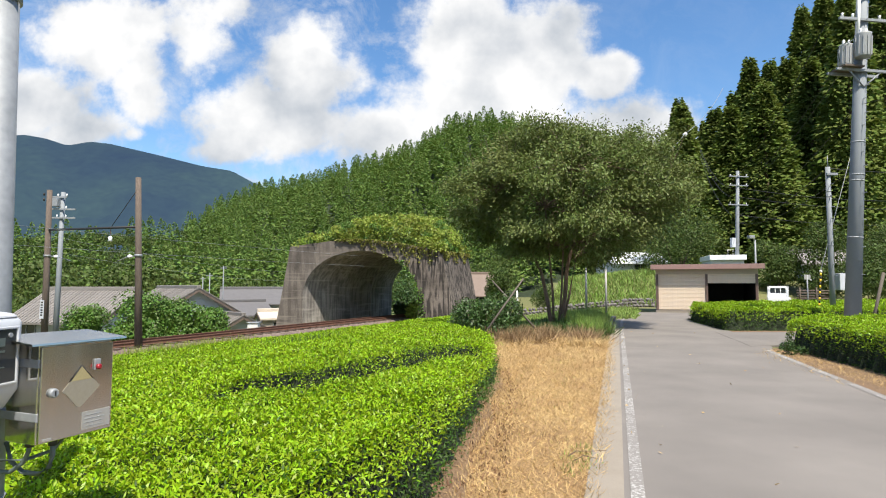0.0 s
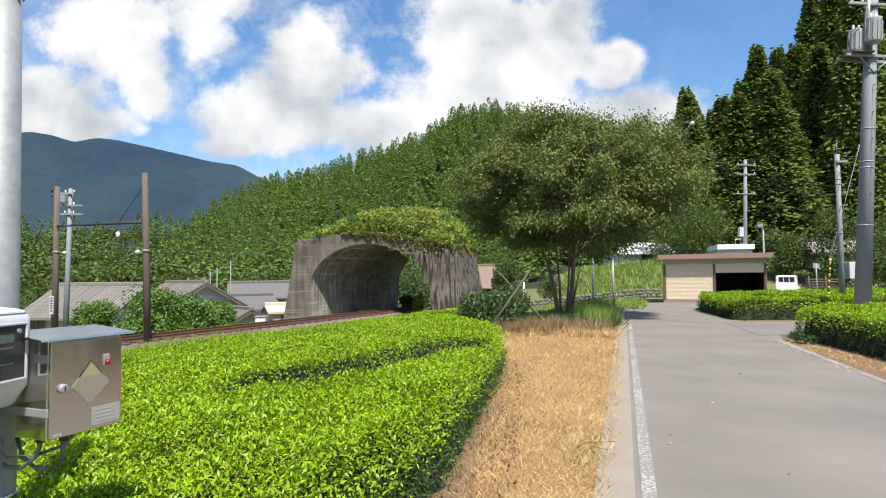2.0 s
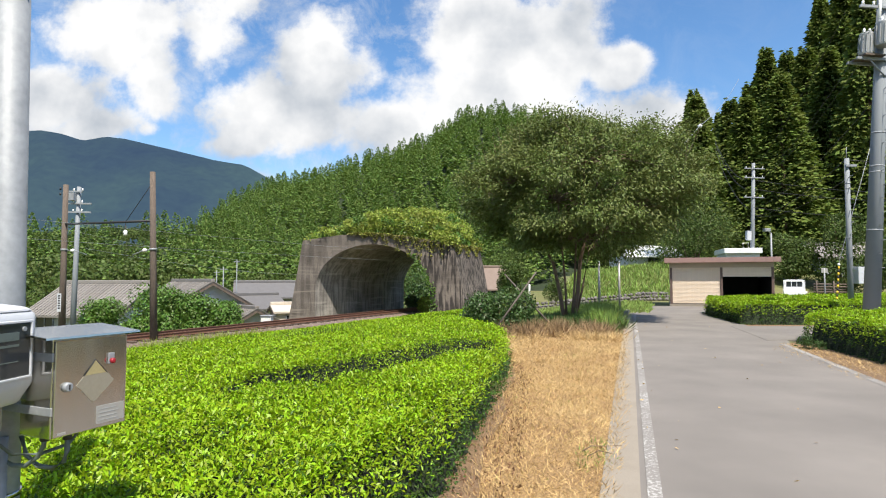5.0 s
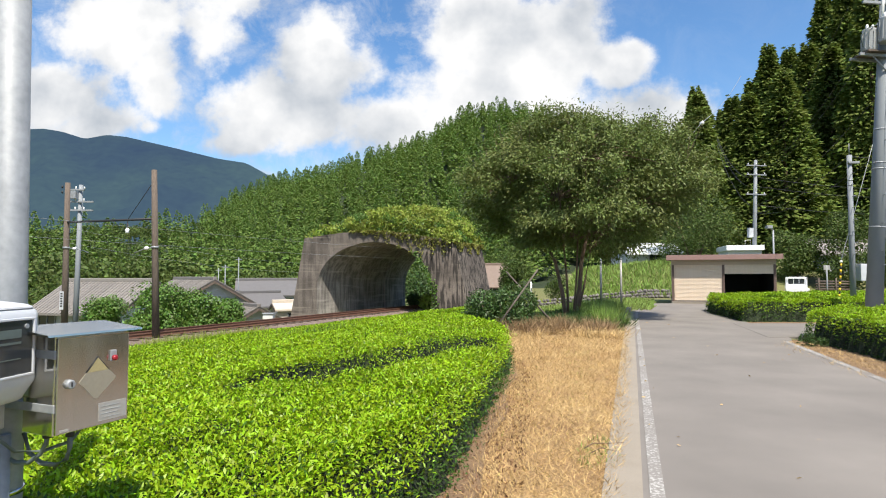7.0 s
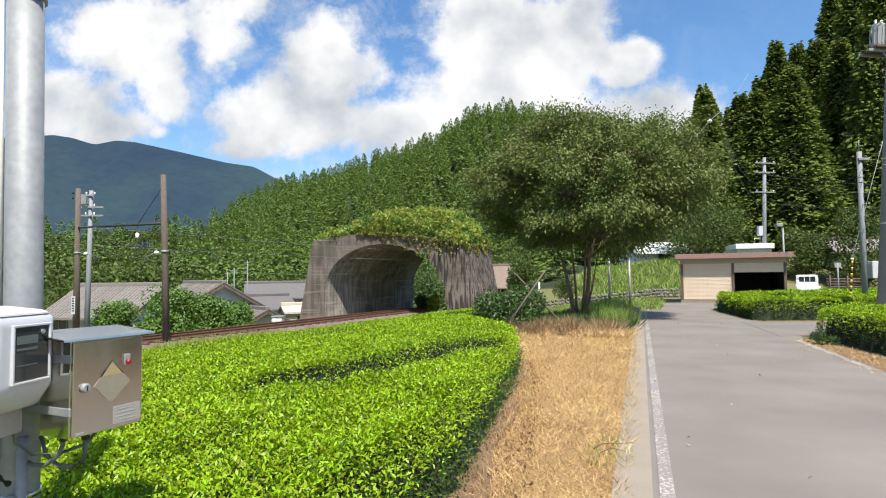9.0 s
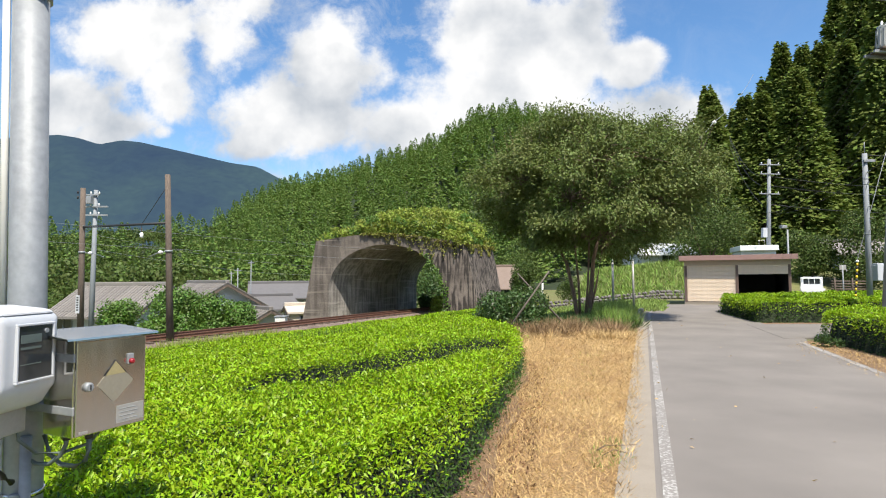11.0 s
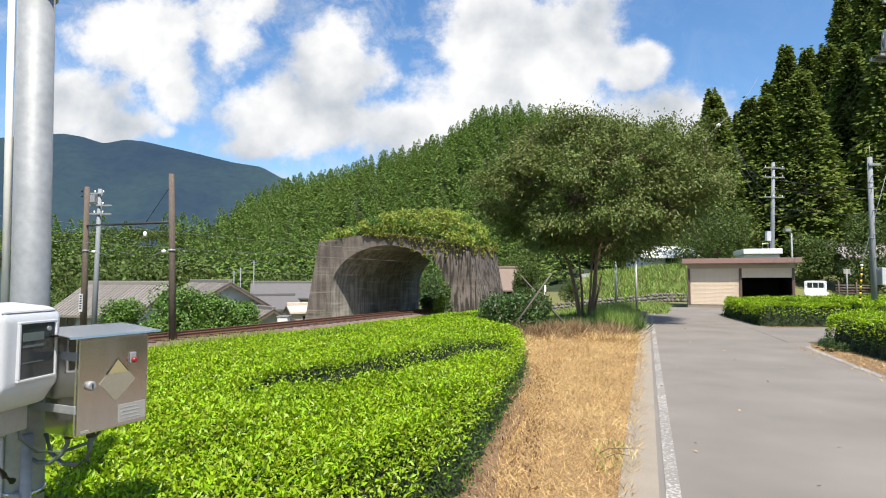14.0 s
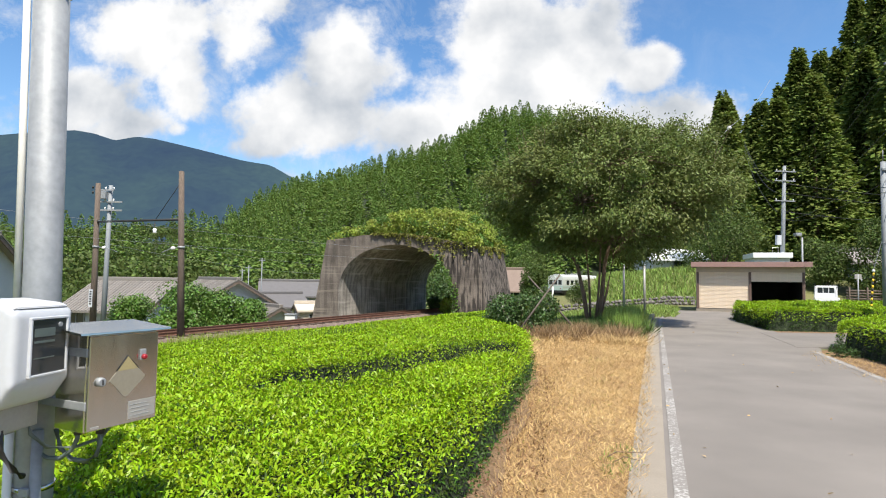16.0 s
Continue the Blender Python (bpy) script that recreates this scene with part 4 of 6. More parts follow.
def outer_profile(inner, left=4.42, right=5.0):
    """The outer outline matched point by point to the inner one: battered sides and a low curved top."""
    out = []
    n = len(inner)
    for k, (x, z) in enumerate(inner):
        f = k / (n - 1)
        if k == 0:
            out.append((-left - 0.86, -1.4))
        elif k == n - 1:
            out.append((right + 1.05, -1.4))
        elif k == 1:
            out.append((-left - 0.42, 1.4))
        elif k == n - 2:
            out.append((right + 0.50, 1.4))
        else:
            g = (k - 2) / (n - 5)
            xx = -left + g * (left + right)
            out.append((xx, 4.22 + 0.60 * math.sin(math.pi * min(max(g * 1.02, 0), 1)) - 0.30 * g))
    return out


def arch():
    inner = inner_profile()
    outer = outer_profile(inner)
    th = thing("railway_arch", "weathered sooty concrete arch over the railway with weeds on top", "railway arch", arch_matrix(S0))
    rnd = random.Random(3)

    def skew(x, y):
        # the near face stands askew to the track
        return y + 0.44 * (min(max(x, -5.4), 5.8) + 5.0) * max(0.0, 1 - y / ARCH_L)

    def ring(bm, y, pts):
        return [bm.verts.new((x, skew(x, y), z)) for x, z in pts]
    # shell: front, back, outside
    bm = bmesh.new()
    steps = 12
    o = [ring(bm, ARCH_L * k / steps, [(x + rnd.uniform(-.02, .02), z + rnd.uniform(-.015, .015)) for x, z in outer]) for k in range(steps + 1)]
    i0, i1 = ring(bm, 0, inner), ring(bm, ARCH_L, inner)
    n = len(inner)
    for k in range(n - 1):
        bm.faces.new((o[0][k], o[0][k + 1], i0[k + 1], i0[k]))
        bm.faces.new((o[-1][k + 1], o[-1][k], i1[k], i1[k + 1]))
        for a, b in zip(o, o[1:]):
            bm.faces.new((a[k], b[k], b[k + 1], a[k + 1]))
    shell = part("shell", bm, None, th)
    shell.data.materials.append(M["old_concrete"])
    shell.data.materials.append(M["streaked"])
    for f in shell.data.polygons:
        f.material_index = int(f.normal.x > 0.6 or f.center.x > 3.2)
    bm = bmesh.new()
    rings = [ring(bm, ARCH_L * k / 10, inner) for k in range(11)]
    for a, b in zip(rings, rings[1:]):
        for k in range(n - 1):
            f = bm.faces.new((a[k + 1], b[k + 1], b[k], a[k]))
            f.smooth = True
    part("vault", bm, M["vault"], th, "dark streaked concrete lining of the vault")
    # the older length of vault behind, a little narrower
    bm = bmesh.new()
    sm = [(x * 0.985, z - 0.06 if z > 0 else z) for x, z in inner]
    big = [(x * 1.10, z + 0.35 if z > 0 else z) for x, z in inner]
    a, b, c, d = ring(bm, ARCH_L + 0.01, sm), ring(bm, ARCH_L + 3.4, sm), ring(bm, ARCH_L + 0.01, big), ring(bm, ARCH_L + 3.4, big)
    for k in range(n - 1):
        for q in ((a[k], a[k + 1], b[k + 1], b[k]), (c[k], d[k], d[k + 1], c[k + 1]), (a[k], c[k], c[k + 1], a[k + 1]), (b[k], b[k + 1], d[k + 1], d[k])):
            bm.faces.new(q)
    part("rear_vault", bm, M["vault"], th, "older narrower length of the concrete vault")
    # formwork ledges that stand proud on the front
    for z in (-0.3, 0.45, 1.2, 1.95, 2.7, 3.4):
        hw = 4.42 + 0.72 * (1 - (z + 1.4) / 5)
        x_in = 3.6 if z < 0.9 else 3.6 * math.sqrt(max(0, 1 - ((z - 0.9) / 3.05) ** 2))
        part("formwork_seam", boxed(0, hw - x_in - 0.16, -0.006, 0.03, z - 0.005, z + 0.005), M["old_concrete"], th, m=Matrix.Translation((-hw + 0.1, skew(-hw + 0.1, 0), 0)) @ Matrix.Rotation(math.atan(0.44), 4, "Z"))
    # weeds on the crown: mounds of leaves, highest towards the road
    r = np.random.default_rng(4)

    def crown(x):
        return 4.22 + 0.6 * np.sin(np.pi * np.clip((x + 4.5) / 9.2, 0, 1)) - 0.3 * (x + 4.5) / 9.2

    k = 330
    mx, my = r.uniform(-4.3, 5.0, k), r.uniform(0.0, 1.0, k) * (ARCH_L + 0.3)
    rise = np.interp(mx, [-4.3, -3.0, -1.5, 0.5, 3.0, 4.4, 5.0], [0.25, 0.8, 1.35, 1.95, 2.1, 1.5, 0.6]) * np.clip(0.5 + my / 3.5, 0.5, 1)
    face = 0.44 * (mx + 5.0)
    my = face + my * (1 - face / ARCH_L)
    mz = crown(mx) + rise * r.uniform(0.0, 1.0, k) ** 0.7
    mr = r.uniform(0.22, 0.55, k)
    for name, mat, share, leaf in (("weeds_on_top", M["weeds"], 0.7, 0.21), ("shrubs_on_top", M["garden"], 1.01, 0.19)):
        own = (r.uniform(size=k) < share) if share < 1 else ~own
        idx = r.choice(np.flatnonzero(own), size=int(85 * own.sum()))
        n = len(idx)
        d = r.normal(size=(n, 3))
        d /= np.linalg.norm(d, axis=1, keepdims=True)
        d[:, 2] = np.abs(d[:, 2]) - 0.25
        c = np.stack([mx, my, mz], 1)[idx] + d * mr[idx][:, None] * r.uniform(0.7, 1.15, (n, 1))
        c[:, 2] = np.maximum(c[:, 2], crown(c[:, 0]) + 0.02 - 0.5 * (c[:, 1] < 0.44 * (c[:, 0] + 5)))
        v, q = sprays(c, np.cross(d, r.normal(size=(n, 3))) + d * 0.5 + np.array([0, 0, 0.1]), d + np.array([0, 0, 0.5]) + r.normal(size=(n, 3)) * 0.5, leaf, leaf * 0.42, r)
        part(name, mesh_quads(name, v, q), mat, th, "lush green weeds growing on the crown" if share < 1 else "darker green shrubs among the weeds")
    N = 1500
    x = np.concatenate([r.uniform(-1.4, 4.7, N - 500), np.full(500, 0.0)])
    front = np.arange(N) < N - 500
    strand = np.round(x * 3.2) / 3.2 + r.normal(size=N) * 0.09
    x = np.where(front, strand, 5.1)
    y = np.where(front, -r.uniform(0.02, 0.14, N) + 0.44 * (x + 5.0), r.uniform(4.4, ARCH_L, N))
    hang = np.where(front, np.interp(x, [-1.4, -0.4, 0.6, 1.8, 3.2, 4.7], [.1, .35, 0.8, 1.3, 1.7, 1.0]) * (0.6 + 0.4 * np.sin(x * 9.0)), 0.5 + 0.3 * np.sin(y * 4))
    f = r.uniform(0, 1, N) ** 1.4
    z = crown(x) + 0.1 - f * hang
    x = np.where(front, x, 5.1 + 0.19 * f * hang)
    leaf_part("hanging_vine", np.stack([x, y, z], 1), np.stack([r.normal(size=N) * 0.6, -np.abs(r.normal(size=N)), -r.uniform(0, 1.2, N)], 1), 0.16, 0.10, M["autumn"], th, 6, "yellowing vine hanging over the face")
    # creeper down the pier nearest the road
    N = 420
    z = r.uniform(-1.2, 3.4, N)
    x = np.interp(z, [-1, 0.9, 3.4], [3.8, 3.75, 2.6]) + r.normal(size=N) * 0.14
    leaf_part("creeper", np.stack([x, r.uniform(-0.16, 0.0, N) + 0.44 * (x + 5.0), z], 1), r.normal(size=(N, 3)), 0.15, 0.10, M["garden"], th, 7, "green creeper on the pier")


arch()


# ---- generic plants ----
def shrub(name, x, y, w, h, n, size, mat, label, category, seed, deep=None, lumps=14, base=None, narrow=0.42):
    r = np.random.default_rng(seed)
    z0 = float(ground_z(x, y)) if base is None else base
    t = thing(name, label, category, Matrix.Translation((x, y, z0)))
    cl = np.stack([r.uniform(-1, 1, lumps) * w * 0.34, r.uniform(-1, 1, lumps) * (deep or w) * 0.30, r.uniform(0.15, 0.84, lumps) * h], 1)
    cl[:, :2] *= np.clip(1.25 - 0.75 * (cl[:, 2:3] / h) ** 2, 0.4, 1)
    idx = r.integers(lumps, size=n)
    dirs = r.normal(size=(n, 3))
    dirs /= np.linalg.norm(dirs, axis=1, keepdims=True)
    rad = min(w, h) * 0.26 * r.uniform(0.5, 1.1, n) ** 0.4
    c = cl[idx] + dirs * rad[:, None]
    c[:, 2] = np.clip(c[:, 2], 0.03, h * 1.08)
    v, q = sprays(c, np.cross(dirs, r.normal(size=(n, 3))) + dirs * 0.4, dirs + np.array([0, 0, 0.35]) + r.normal(size=(n, 3)) * 0.45, size, size * narrow, r)
    part("foliage", mesh_quads("foliage", v, q), mat, t)
    bm = bmesh.new()
    for k in range(5):
        p = cl[k % lumps]
        tube(bm, [(p[0] * 0.1, p[1] * 0.1, -0.1), (p[0] * 0.5, p[1] * 0.5, p[2] * 0.5), tuple(p)], [0.025 * h / 1.5 + 0.01, 0.02, 0.008], 6)
    part("stems", bm, M["bark"], t)
    return t


def grass(name, outline, n, height, width, mat, label, seed, lean=0.35, kind="stuff", clumps=0):
    r = np.random.default_rng(seed)
    P = np.array(outline)
    out = []
    while sum(len(o) for o in out) < n:
        x, y = r.uniform(P[:, 0].min(), P[:, 0].max(), n * 2), r.uniform(P[:, 1].min(), P[:, 1].max(), n * 2)
        ok = poly_inside(x, y, outline) > 0
        out.append(np.stack([x[ok], y[ok]], 1))
    p = np.concatenate(out)[:n]
    if clumps:
        p = p[r.integers(clumps, size=n)] + r.normal(size=(n, 2)) * 0.16
    c = np.column_stack([p, ground_z(p[:, 0], p[:, 1]) - 0.02])
    aim = np.column_stack([r.normal(size=(n, 2)) * lean, np.ones(n)])
    v, q = leaves(c, aim, height, width, r, 0.1)
    return tagged(part(name, mesh_quads(name, v, q), mat), label, "grass", kind=kind)


# ---- the broadleaf tree by the road ----
def roadside_tree():
    x0, y0 = 4.3, 22.0
    r = np.random.default_rng(9)
    t = thing("broadleaf_tree", "spreading multi-stemmed broadleaf tree with dull green leaves", "tree", Matrix.Translation((x0, y0, float(ground_z(x0, y0)))))
    stems = [((-0.16, 0.0), (-0.55, 0.1, 2.2), (-2.3, 0.3, 5.2), 0.088), ((0.14, 0.0), (0.42, -0.1, 2.3), (1.2, -0.5, 6.4), 0.10), ((-0.06, 0.16), (-0.16, 0.4, 2.8), (-0.6, 0.8, 6.5), 0.05),
             ((0.2, 0.08), (0.85, 0.3, 2.7), (3.2, 0.5, 5.6), 0.05), ((0.05, -0.12), (0.15, -0.7, 3.0), (0.2, -2.0, 5.6), 0.045)]
    tips = []
    bm = bmesh.new()
    for (bx, by), mid, tip, r0 in stems:
        b, m, e = Vector((bx, by, -0.1)), Vector(mid), Vector(tip)
        tube(bm, [b, b.lerp(m, 0.5) + Vector((0.05, 0.03, 0)), m, m.lerp(e, 0.5) + Vector((0.1, -0.05, 0.1)), e], [r0, r0 * 0.85, r0 * 0.7, r0 * 0.45, 0.02], 8)
        tips += [m, m.lerp(e, 0.5), e]
    part("trunk", bm, M["bark"], t, "forked grey-brown stems")
    # crown: a ragged dome of boughs, each carrying a clump of leaves
    bm = bmesh.new()
    boughs = []
    while len(boughs) < 380:
        d = Vector(r.normal(size=3)).normalized()
        rad = r.uniform(0.45, 1.0) ** 0.5 * (0.90 + 0.16 * math.sin(d.x * 6 + 1) * math.cos(d.z * 5 + d.y * 3))
        p = Vector((0.80 + d.x * 4.45 * rad, d.y * 3.5 * rad, 4.85 + d.z * 3.0 * rad))
        if p.z < np.interp(p.x, [-4.0, -3.6, -2.5, -0.8, 0.3, 1.5, 3.0, 5.2], [4.4, 3.4, 2.3, 2.7, 3.2, 2.5, 3.6, 4.8]) or p.z > 7.6 - 0.055 * (p.x - 0.8) ** 2:
            continue
        boughs.append(p)
    for p in boughs:
        s = min(tips, key=lambda q: (q - p).length + 0.6 * max(q.z - p.z, 0))
        mid = s.lerp(p, 0.55) + Vector((0, 0, 0.25))
        tube(bm, [s, mid, p], [0.03, 0.017, 0.006], 5, cap=False)
    C, A = [], []
    for p in boughs:
        k = int(r.integers(200, 380))
        out = (p - Vector((0.75, 0, 4.0))).normalized()
        spread = r.normal(size=(k, 3)) * np.array([0.26, 0.26, 0.16])
        spread += np.outer(r.uniform(-0.3, 0.9, k), np.array(out)) * 0.55
        C.append(np.array(p) + spread)
        A.append(np.array(out) * 0.5 + r.normal(size=(k, 3)) * 0.5 + np.array([0, 0, -0.45]))
    # upright leaders along the top and long shoots at the sides
    for k in range(60):
        a = r.uniform(-3.3, 4.7)
        zt = 7.75 - 0.055 * (a - 0.8) ** 2 + r.uniform(-0.3, 0.25)
        yy = r.normal() * 1.3
        tip = Vector((a + r.normal() * 0.15, yy, zt + 0.12))
        foot = Vector((a * 0.9, yy * 0.8, zt - 1.3))
        tube(bm, [foot, tip], [0.012, 0.004], 4, cap=False)
        n = 55
        f = r.uniform(0, 1, n)[:, None]
        C.append(np.array(foot) * (1 - f) + np.array(tip) * f + r.normal(size=(n, 3)) * 0.10)
        A.append(r.normal(size=(n, 3)) * 0.7 + np.array([0, 0, 0.1]))
    part("branchwork", bm, M["bark"], t)
    C, A = np.concatenate(C), np.concatenate(A)
    out = C - np.array([0.8, 0, 3.6])
    out /= np.linalg.norm(out, axis=1, keepdims=True)
    v, q = sprays(C, A, out * 0.8 + np.array([0, 0, 0.45]) + r.normal(size=C.shape) * 0.7, 0.135, 0.052, r, 0.2)
    part("leaves", mesh_quads("leaves", v, q), M["leaf"], t)


roadside_tree()

# ---- garage, poles, meter box ----
def px(x, d):
    """Distance to the side of the line of sight for a bearing given on a 1568-wide plan."""
    return (x - CAMX) / LENS * d


def garage():
    D = 34.0
    x0, x1, z0 = 12.55, 17.9, 0.03
    t = thing("garage", "low beige double garage with one roller shutter open", "garage", Matrix.Translation((x0, D, z0)) @ Matrix.Rotation(radians(-20), 4, "Z"))
    w, dp = x1 - x0, 5.2
    part("plinth", boxed(-0.03, w + 0.03, -0.03, dp, -0.25, 0.12), M["concrete_edge"], t, "low concrete plinth")
    part("side_wall", boxed(0, 0.08, 0.0, dp, 0.12, 2.55), M["garage_wall"], t)
    part("side_wall", boxed(w - 0.08, w, 0.0, dp, 0.12, 2.55), M["garage_wall"], t)
    part("rear_wall", boxed(0.08, w - 0.08, dp - 0.08, dp, 0.12, 2.55), M["garage_wall"], t)
    # near-black floor and added wall panels paint the shade of the open bay
    part("floor", boxed(0.08, w - 0.08, 0.05, dp - 0.08, 0.1, 0.13), M["dark"], t)
    for a in ((0.085, 0.10, 0.12, dp - 0.1, 0.14, 2.54), (w - 0.10, w - 0.085, 0.12, dp - 0.1, 0.14, 2.54), (0.10, w - 0.10, dp - 0.10, dp - 0.085, 0.14, 2.54)):
        part("inner_lining", boxed(*a), M["dark"], t, "dark panel painting the shade inside the garage")
    for x in (0.0, w * 0.505 - 0.05, w - 0.14):
        part("post", boxed(x, x + 0.13, -0.04, 0.10, 0.12, 2.55, bevel=0.008), M["garage_trim"], t, "brown steel post")
    part("lintel", boxed(0.0, w, -0.05, 0.09, 2.20, 2.57), M["garage_wall"], t)
    # closed shutter of narrow slats
    sh = part("roller_shutter", boxed(0.13, w * 0.505 - 0.05, 0.03, 0.05, 0.14, 2.20), M["shutter"], t, "closed beige roller shutter")
    slat = None
    for k in range(27):
        zz = 0.16 + k * 0.0765
        if slat is None:
            bm = bmesh.new()
            prism(bm, [(0.012, 0), (-0.012, 0.012), (-0.012, 0.060), (0.012, 0.072)], 0.14, w * 0.505 - 0.06, "yz")
            slat = part("slat", bm, M["shutter"], sh, m=Matrix.Translation((0, 0.025, zz)))
        else:
            part("slat", slat.data, None, sh, m=Matrix.Translation((0, 0.025, zz)))
    part("shutter_hood", boxed(w * 0.505 + 0.08, w - 0.14, 0.0, 0.05, 1.68, 2.20), M["shutter"], t, "rolled-up beige shutter")
    for k in range(6):
        part("slat", slat.data, None, t, m=Matrix.Translation((w * 0.505 - 0.06, 0.0, 1.70 + k * 0.0765)))
    roof = part("roof", boxed(-0.28, w + 0.28, -0.42, dp + 0.25, 2.57, 2.64), M["garage_roof"], t, "dusty red metal roof")
    part("fascia", boxed(-0.29, w + 0.29, -0.45, -0.40, 2.48, 2.76, bevel=0.006), M["garage_roof"], roof)
    part("gutter", boxed(-0.29, w + 0.29, -0.40, -0.37, 2.50, 2.56), M["garage_trim"], roof)
    for x in np.arange(-0.26, w + 0.27, 0.33):
        part("seam", boxed(x, x + 0.03, -0.4, dp + 0.24, 2.64, 2.675), M["garage_roof"], roof)


garage()


def concrete_pole(x, y, h, r0, r1, lean=(0, 0), mat="pole_concrete", bolts=True, label="tall grey concrete utility pole", base=None, name="utility_pole"):
    z0 = float(ground_z(x, y)) if base is None else base
    t = thing(name, label, "utility pole", pose(x, y, z0 - 0.05, lean[1], lean[0], 0))
    part("shaft", tubed([(0, 0, 0), (0, 0, h * 0.5), (0, 0, h)], [r0, (r0 + r1) / 2, r1], 20), M[mat], t)
    if bolts:
        k = 0
        for z in np.arange(2.0, h - 0.6, 0.45):
            a = -1.6 if k % 2 else -1.2
            rr = r0 + (r1 - r0) * z / h
            part("step_bolt", tubed([(math.cos(a) * rr * 0.9, math.sin(a) * rr * 0.9, z), (math.cos(a) * (rr + 0.12), math.sin(a) * (rr + 0.12), z + 0.01)], 0.011, 6), M["zinc"], t)
            k += 1
        for z in (3.2, 5.1, 5.3, 6.4):
            if z < h:
                rr = r0 + (r1 - r0) * z / h + 0.006
                part("band", tubed([(0, 0, z), (0, 0, z + 0.045)], rr, 18), M["zinc"], t)
    return t


def crossarm(t, z, x0, x1, y=-0.12, pins=()):
    a = part("crossarm", boxed(x0, x1, y - 0.04, y + 0.04, z - 0.045, z + 0.045, bevel=0.006), M["zinc"], t)
    for q in pins:
        part("insulator", tubed([(q, y, z + 0.045), (q, y, z + 0.08), (q, y, z + 0.12), (q, y, z + 0.16), (q, y, z + 0.19)], [0.02, 0.05, 0.03, 0.05, 0.02], 10), M["ceramic"], a)


def utility_poles():
    # the large pole with transformers beside the lane
    X, Y = px(1503, 19.0), 19.0
    t = concrete_pole(X, Y, 12.5, 0.245, 0.165, (4.3, 0), label="large grey concrete utility pole carrying two transformers")
    z = 8.8
    crossarm(t, z, -0.95, 0.75, -0.23)
    crossarm(t, z, -0.95, 0.75, 0.23)
    part("platform", boxed(-0.80, -0.15, -0.42, 0.30, z + 0.05, z + 0.10), M["old_wood"], t, "rusty transformer platform")
    for x, zz, hh, r in ((-0.62, z + 0.12, 0.66, 0.20), (-0.26, z + 0.34, 0.74, 0.23)):
        y = -0.18 if x < -0.5 else -0.46
        tr = part("transformer", tubed([(x, y, zz), (x, y, zz + 0.03), (x, y, zz + hh), (x, y, zz + hh + 0.05), (x, y, zz + hh + 0.08)], [r * 0.96, r, r, r * 1.05, r * 0.8], 20), M["transformer"], t, "grey cylindrical transformer")
        for a in np.arange(0, 6.28, 0.52):
            part("cooling_fin", boxed(-0.012, 0.012, 0, 0.03, 0.06, hh - 0.05), M["transformer"], tr, m=Matrix.Translation((x + math.cos(a) * r, y + math.sin(a) * r, zz)) @ Matrix.Rotation(a - 1.5708, 4, "Z"))
        for k in (-0.09, 0.09):
            part("bushing", tubed([(x + k, y, zz + hh + 0.06), (x + k, y, zz + hh + 0.12), (x + k, y, zz + hh + 0.18), (x + k, y, zz + hh + 0.24)], [0.05, 0.03, 0.045, 0.02], 10), M["ceramic"], tr)
    part("brace", tubed([(-0.55, -0.23, z), (0.0, -0.2, z - 0.55)], 0.025, 6), M["zinc"], t)
    part("brace", tubed([(0.55, -0.23, z), (0.0, -0.2, z - 0.55)], 0.025, 6), M["zinc"], t)
    crossarm(t, z + 1.75, -0.9, 0.9, -0.2, (-0.8, -0.45, 0.45, 0.8))
    crossarm(t, z + 2.6, -0.9, 0.9, -0.2, (-0.8, -0.45, 0.45, 0.8))
    part("riser_pipe", tubed([(-0.28, -0.25, z + 0.9), (-0.28, -0.25, z + 2.4)], 0.045, 10), M["white_pipe"], t)
    part("jumper_cable", tubed([(-0.28, -0.27, z + 1.0), (-0.5, -0.4, z + 0.95), (-0.9, -0.4, z + 0.75), (-1.0, -0.35, z + 0.5), (-0.9, -0.3, z + 0.2)], 0.015, 6), M["dark_green_wire"], t)
    # a timber prop and the guy with its striped guard
    p = thing("timber_prop", "pale timber plank leaning against the pole", "prop", Matrix.Translation((X + 0.2, Y - 0.3, 0)))
    part("plank", tubed([(0.08, -0.12, 0.0), (0.78, 0.1, 2.0)], 0.06, 4), M["new_wood"], p)
    g = thing("guy_wire", "steel guy wire with a yellow and black striped guard", "guy wire", Matrix.Translation((px(1446, 24), 24.0, 0)))
    part("wire", tubed([(0, 0, 0), (0.15, 0, 2.2), (0.95, -1.0, 7.0)], 0.012, 6), M["zinc"], g)
    for k in range(14):
        part("guard_band", tubed([(0.011 * k, 0, 0.35 + k * 0.125), (0.011 * (k + 1), 0, 0.35 + (k + 1) * 0.125)], 0.034, 10), M["yellow"] if k % 2 else M["black"], g)
    part("guard_ball", tubed([(0.15, 0, 2.12), (0.155, 0, 2.17), (0.16, 0, 2.22)], [0.04, 0.06, 0.04], 10), M["ceramic"], g)
    # slimmer poles
    s = concrete_pole(px(1471, 22.5), 22.5, 6.3, 0.105, 0.085, (0.3, 0), label="slim grey concrete pole by the lane")
    part("top_rod", tubed([(0, 0, 6.3), (0, 0, 6.75)], 0.015, 6), M["zinc"], s)
    crossarm(s, 6.0, -0.12, 0.3, -0.1)
    part("meter_cabinet", boxed(0.18, 0.5, -0.2, 0.1, 1.45, 2.1, bevel=0.02), M["white_plastic"], s, "small white cabinet on the pole")
    f = concrete_pole(px(1303, 50), 50, 10.6, 0.20, 0.13, (2.2, 0), bolts=False, label="distant grey utility pole behind the garage")
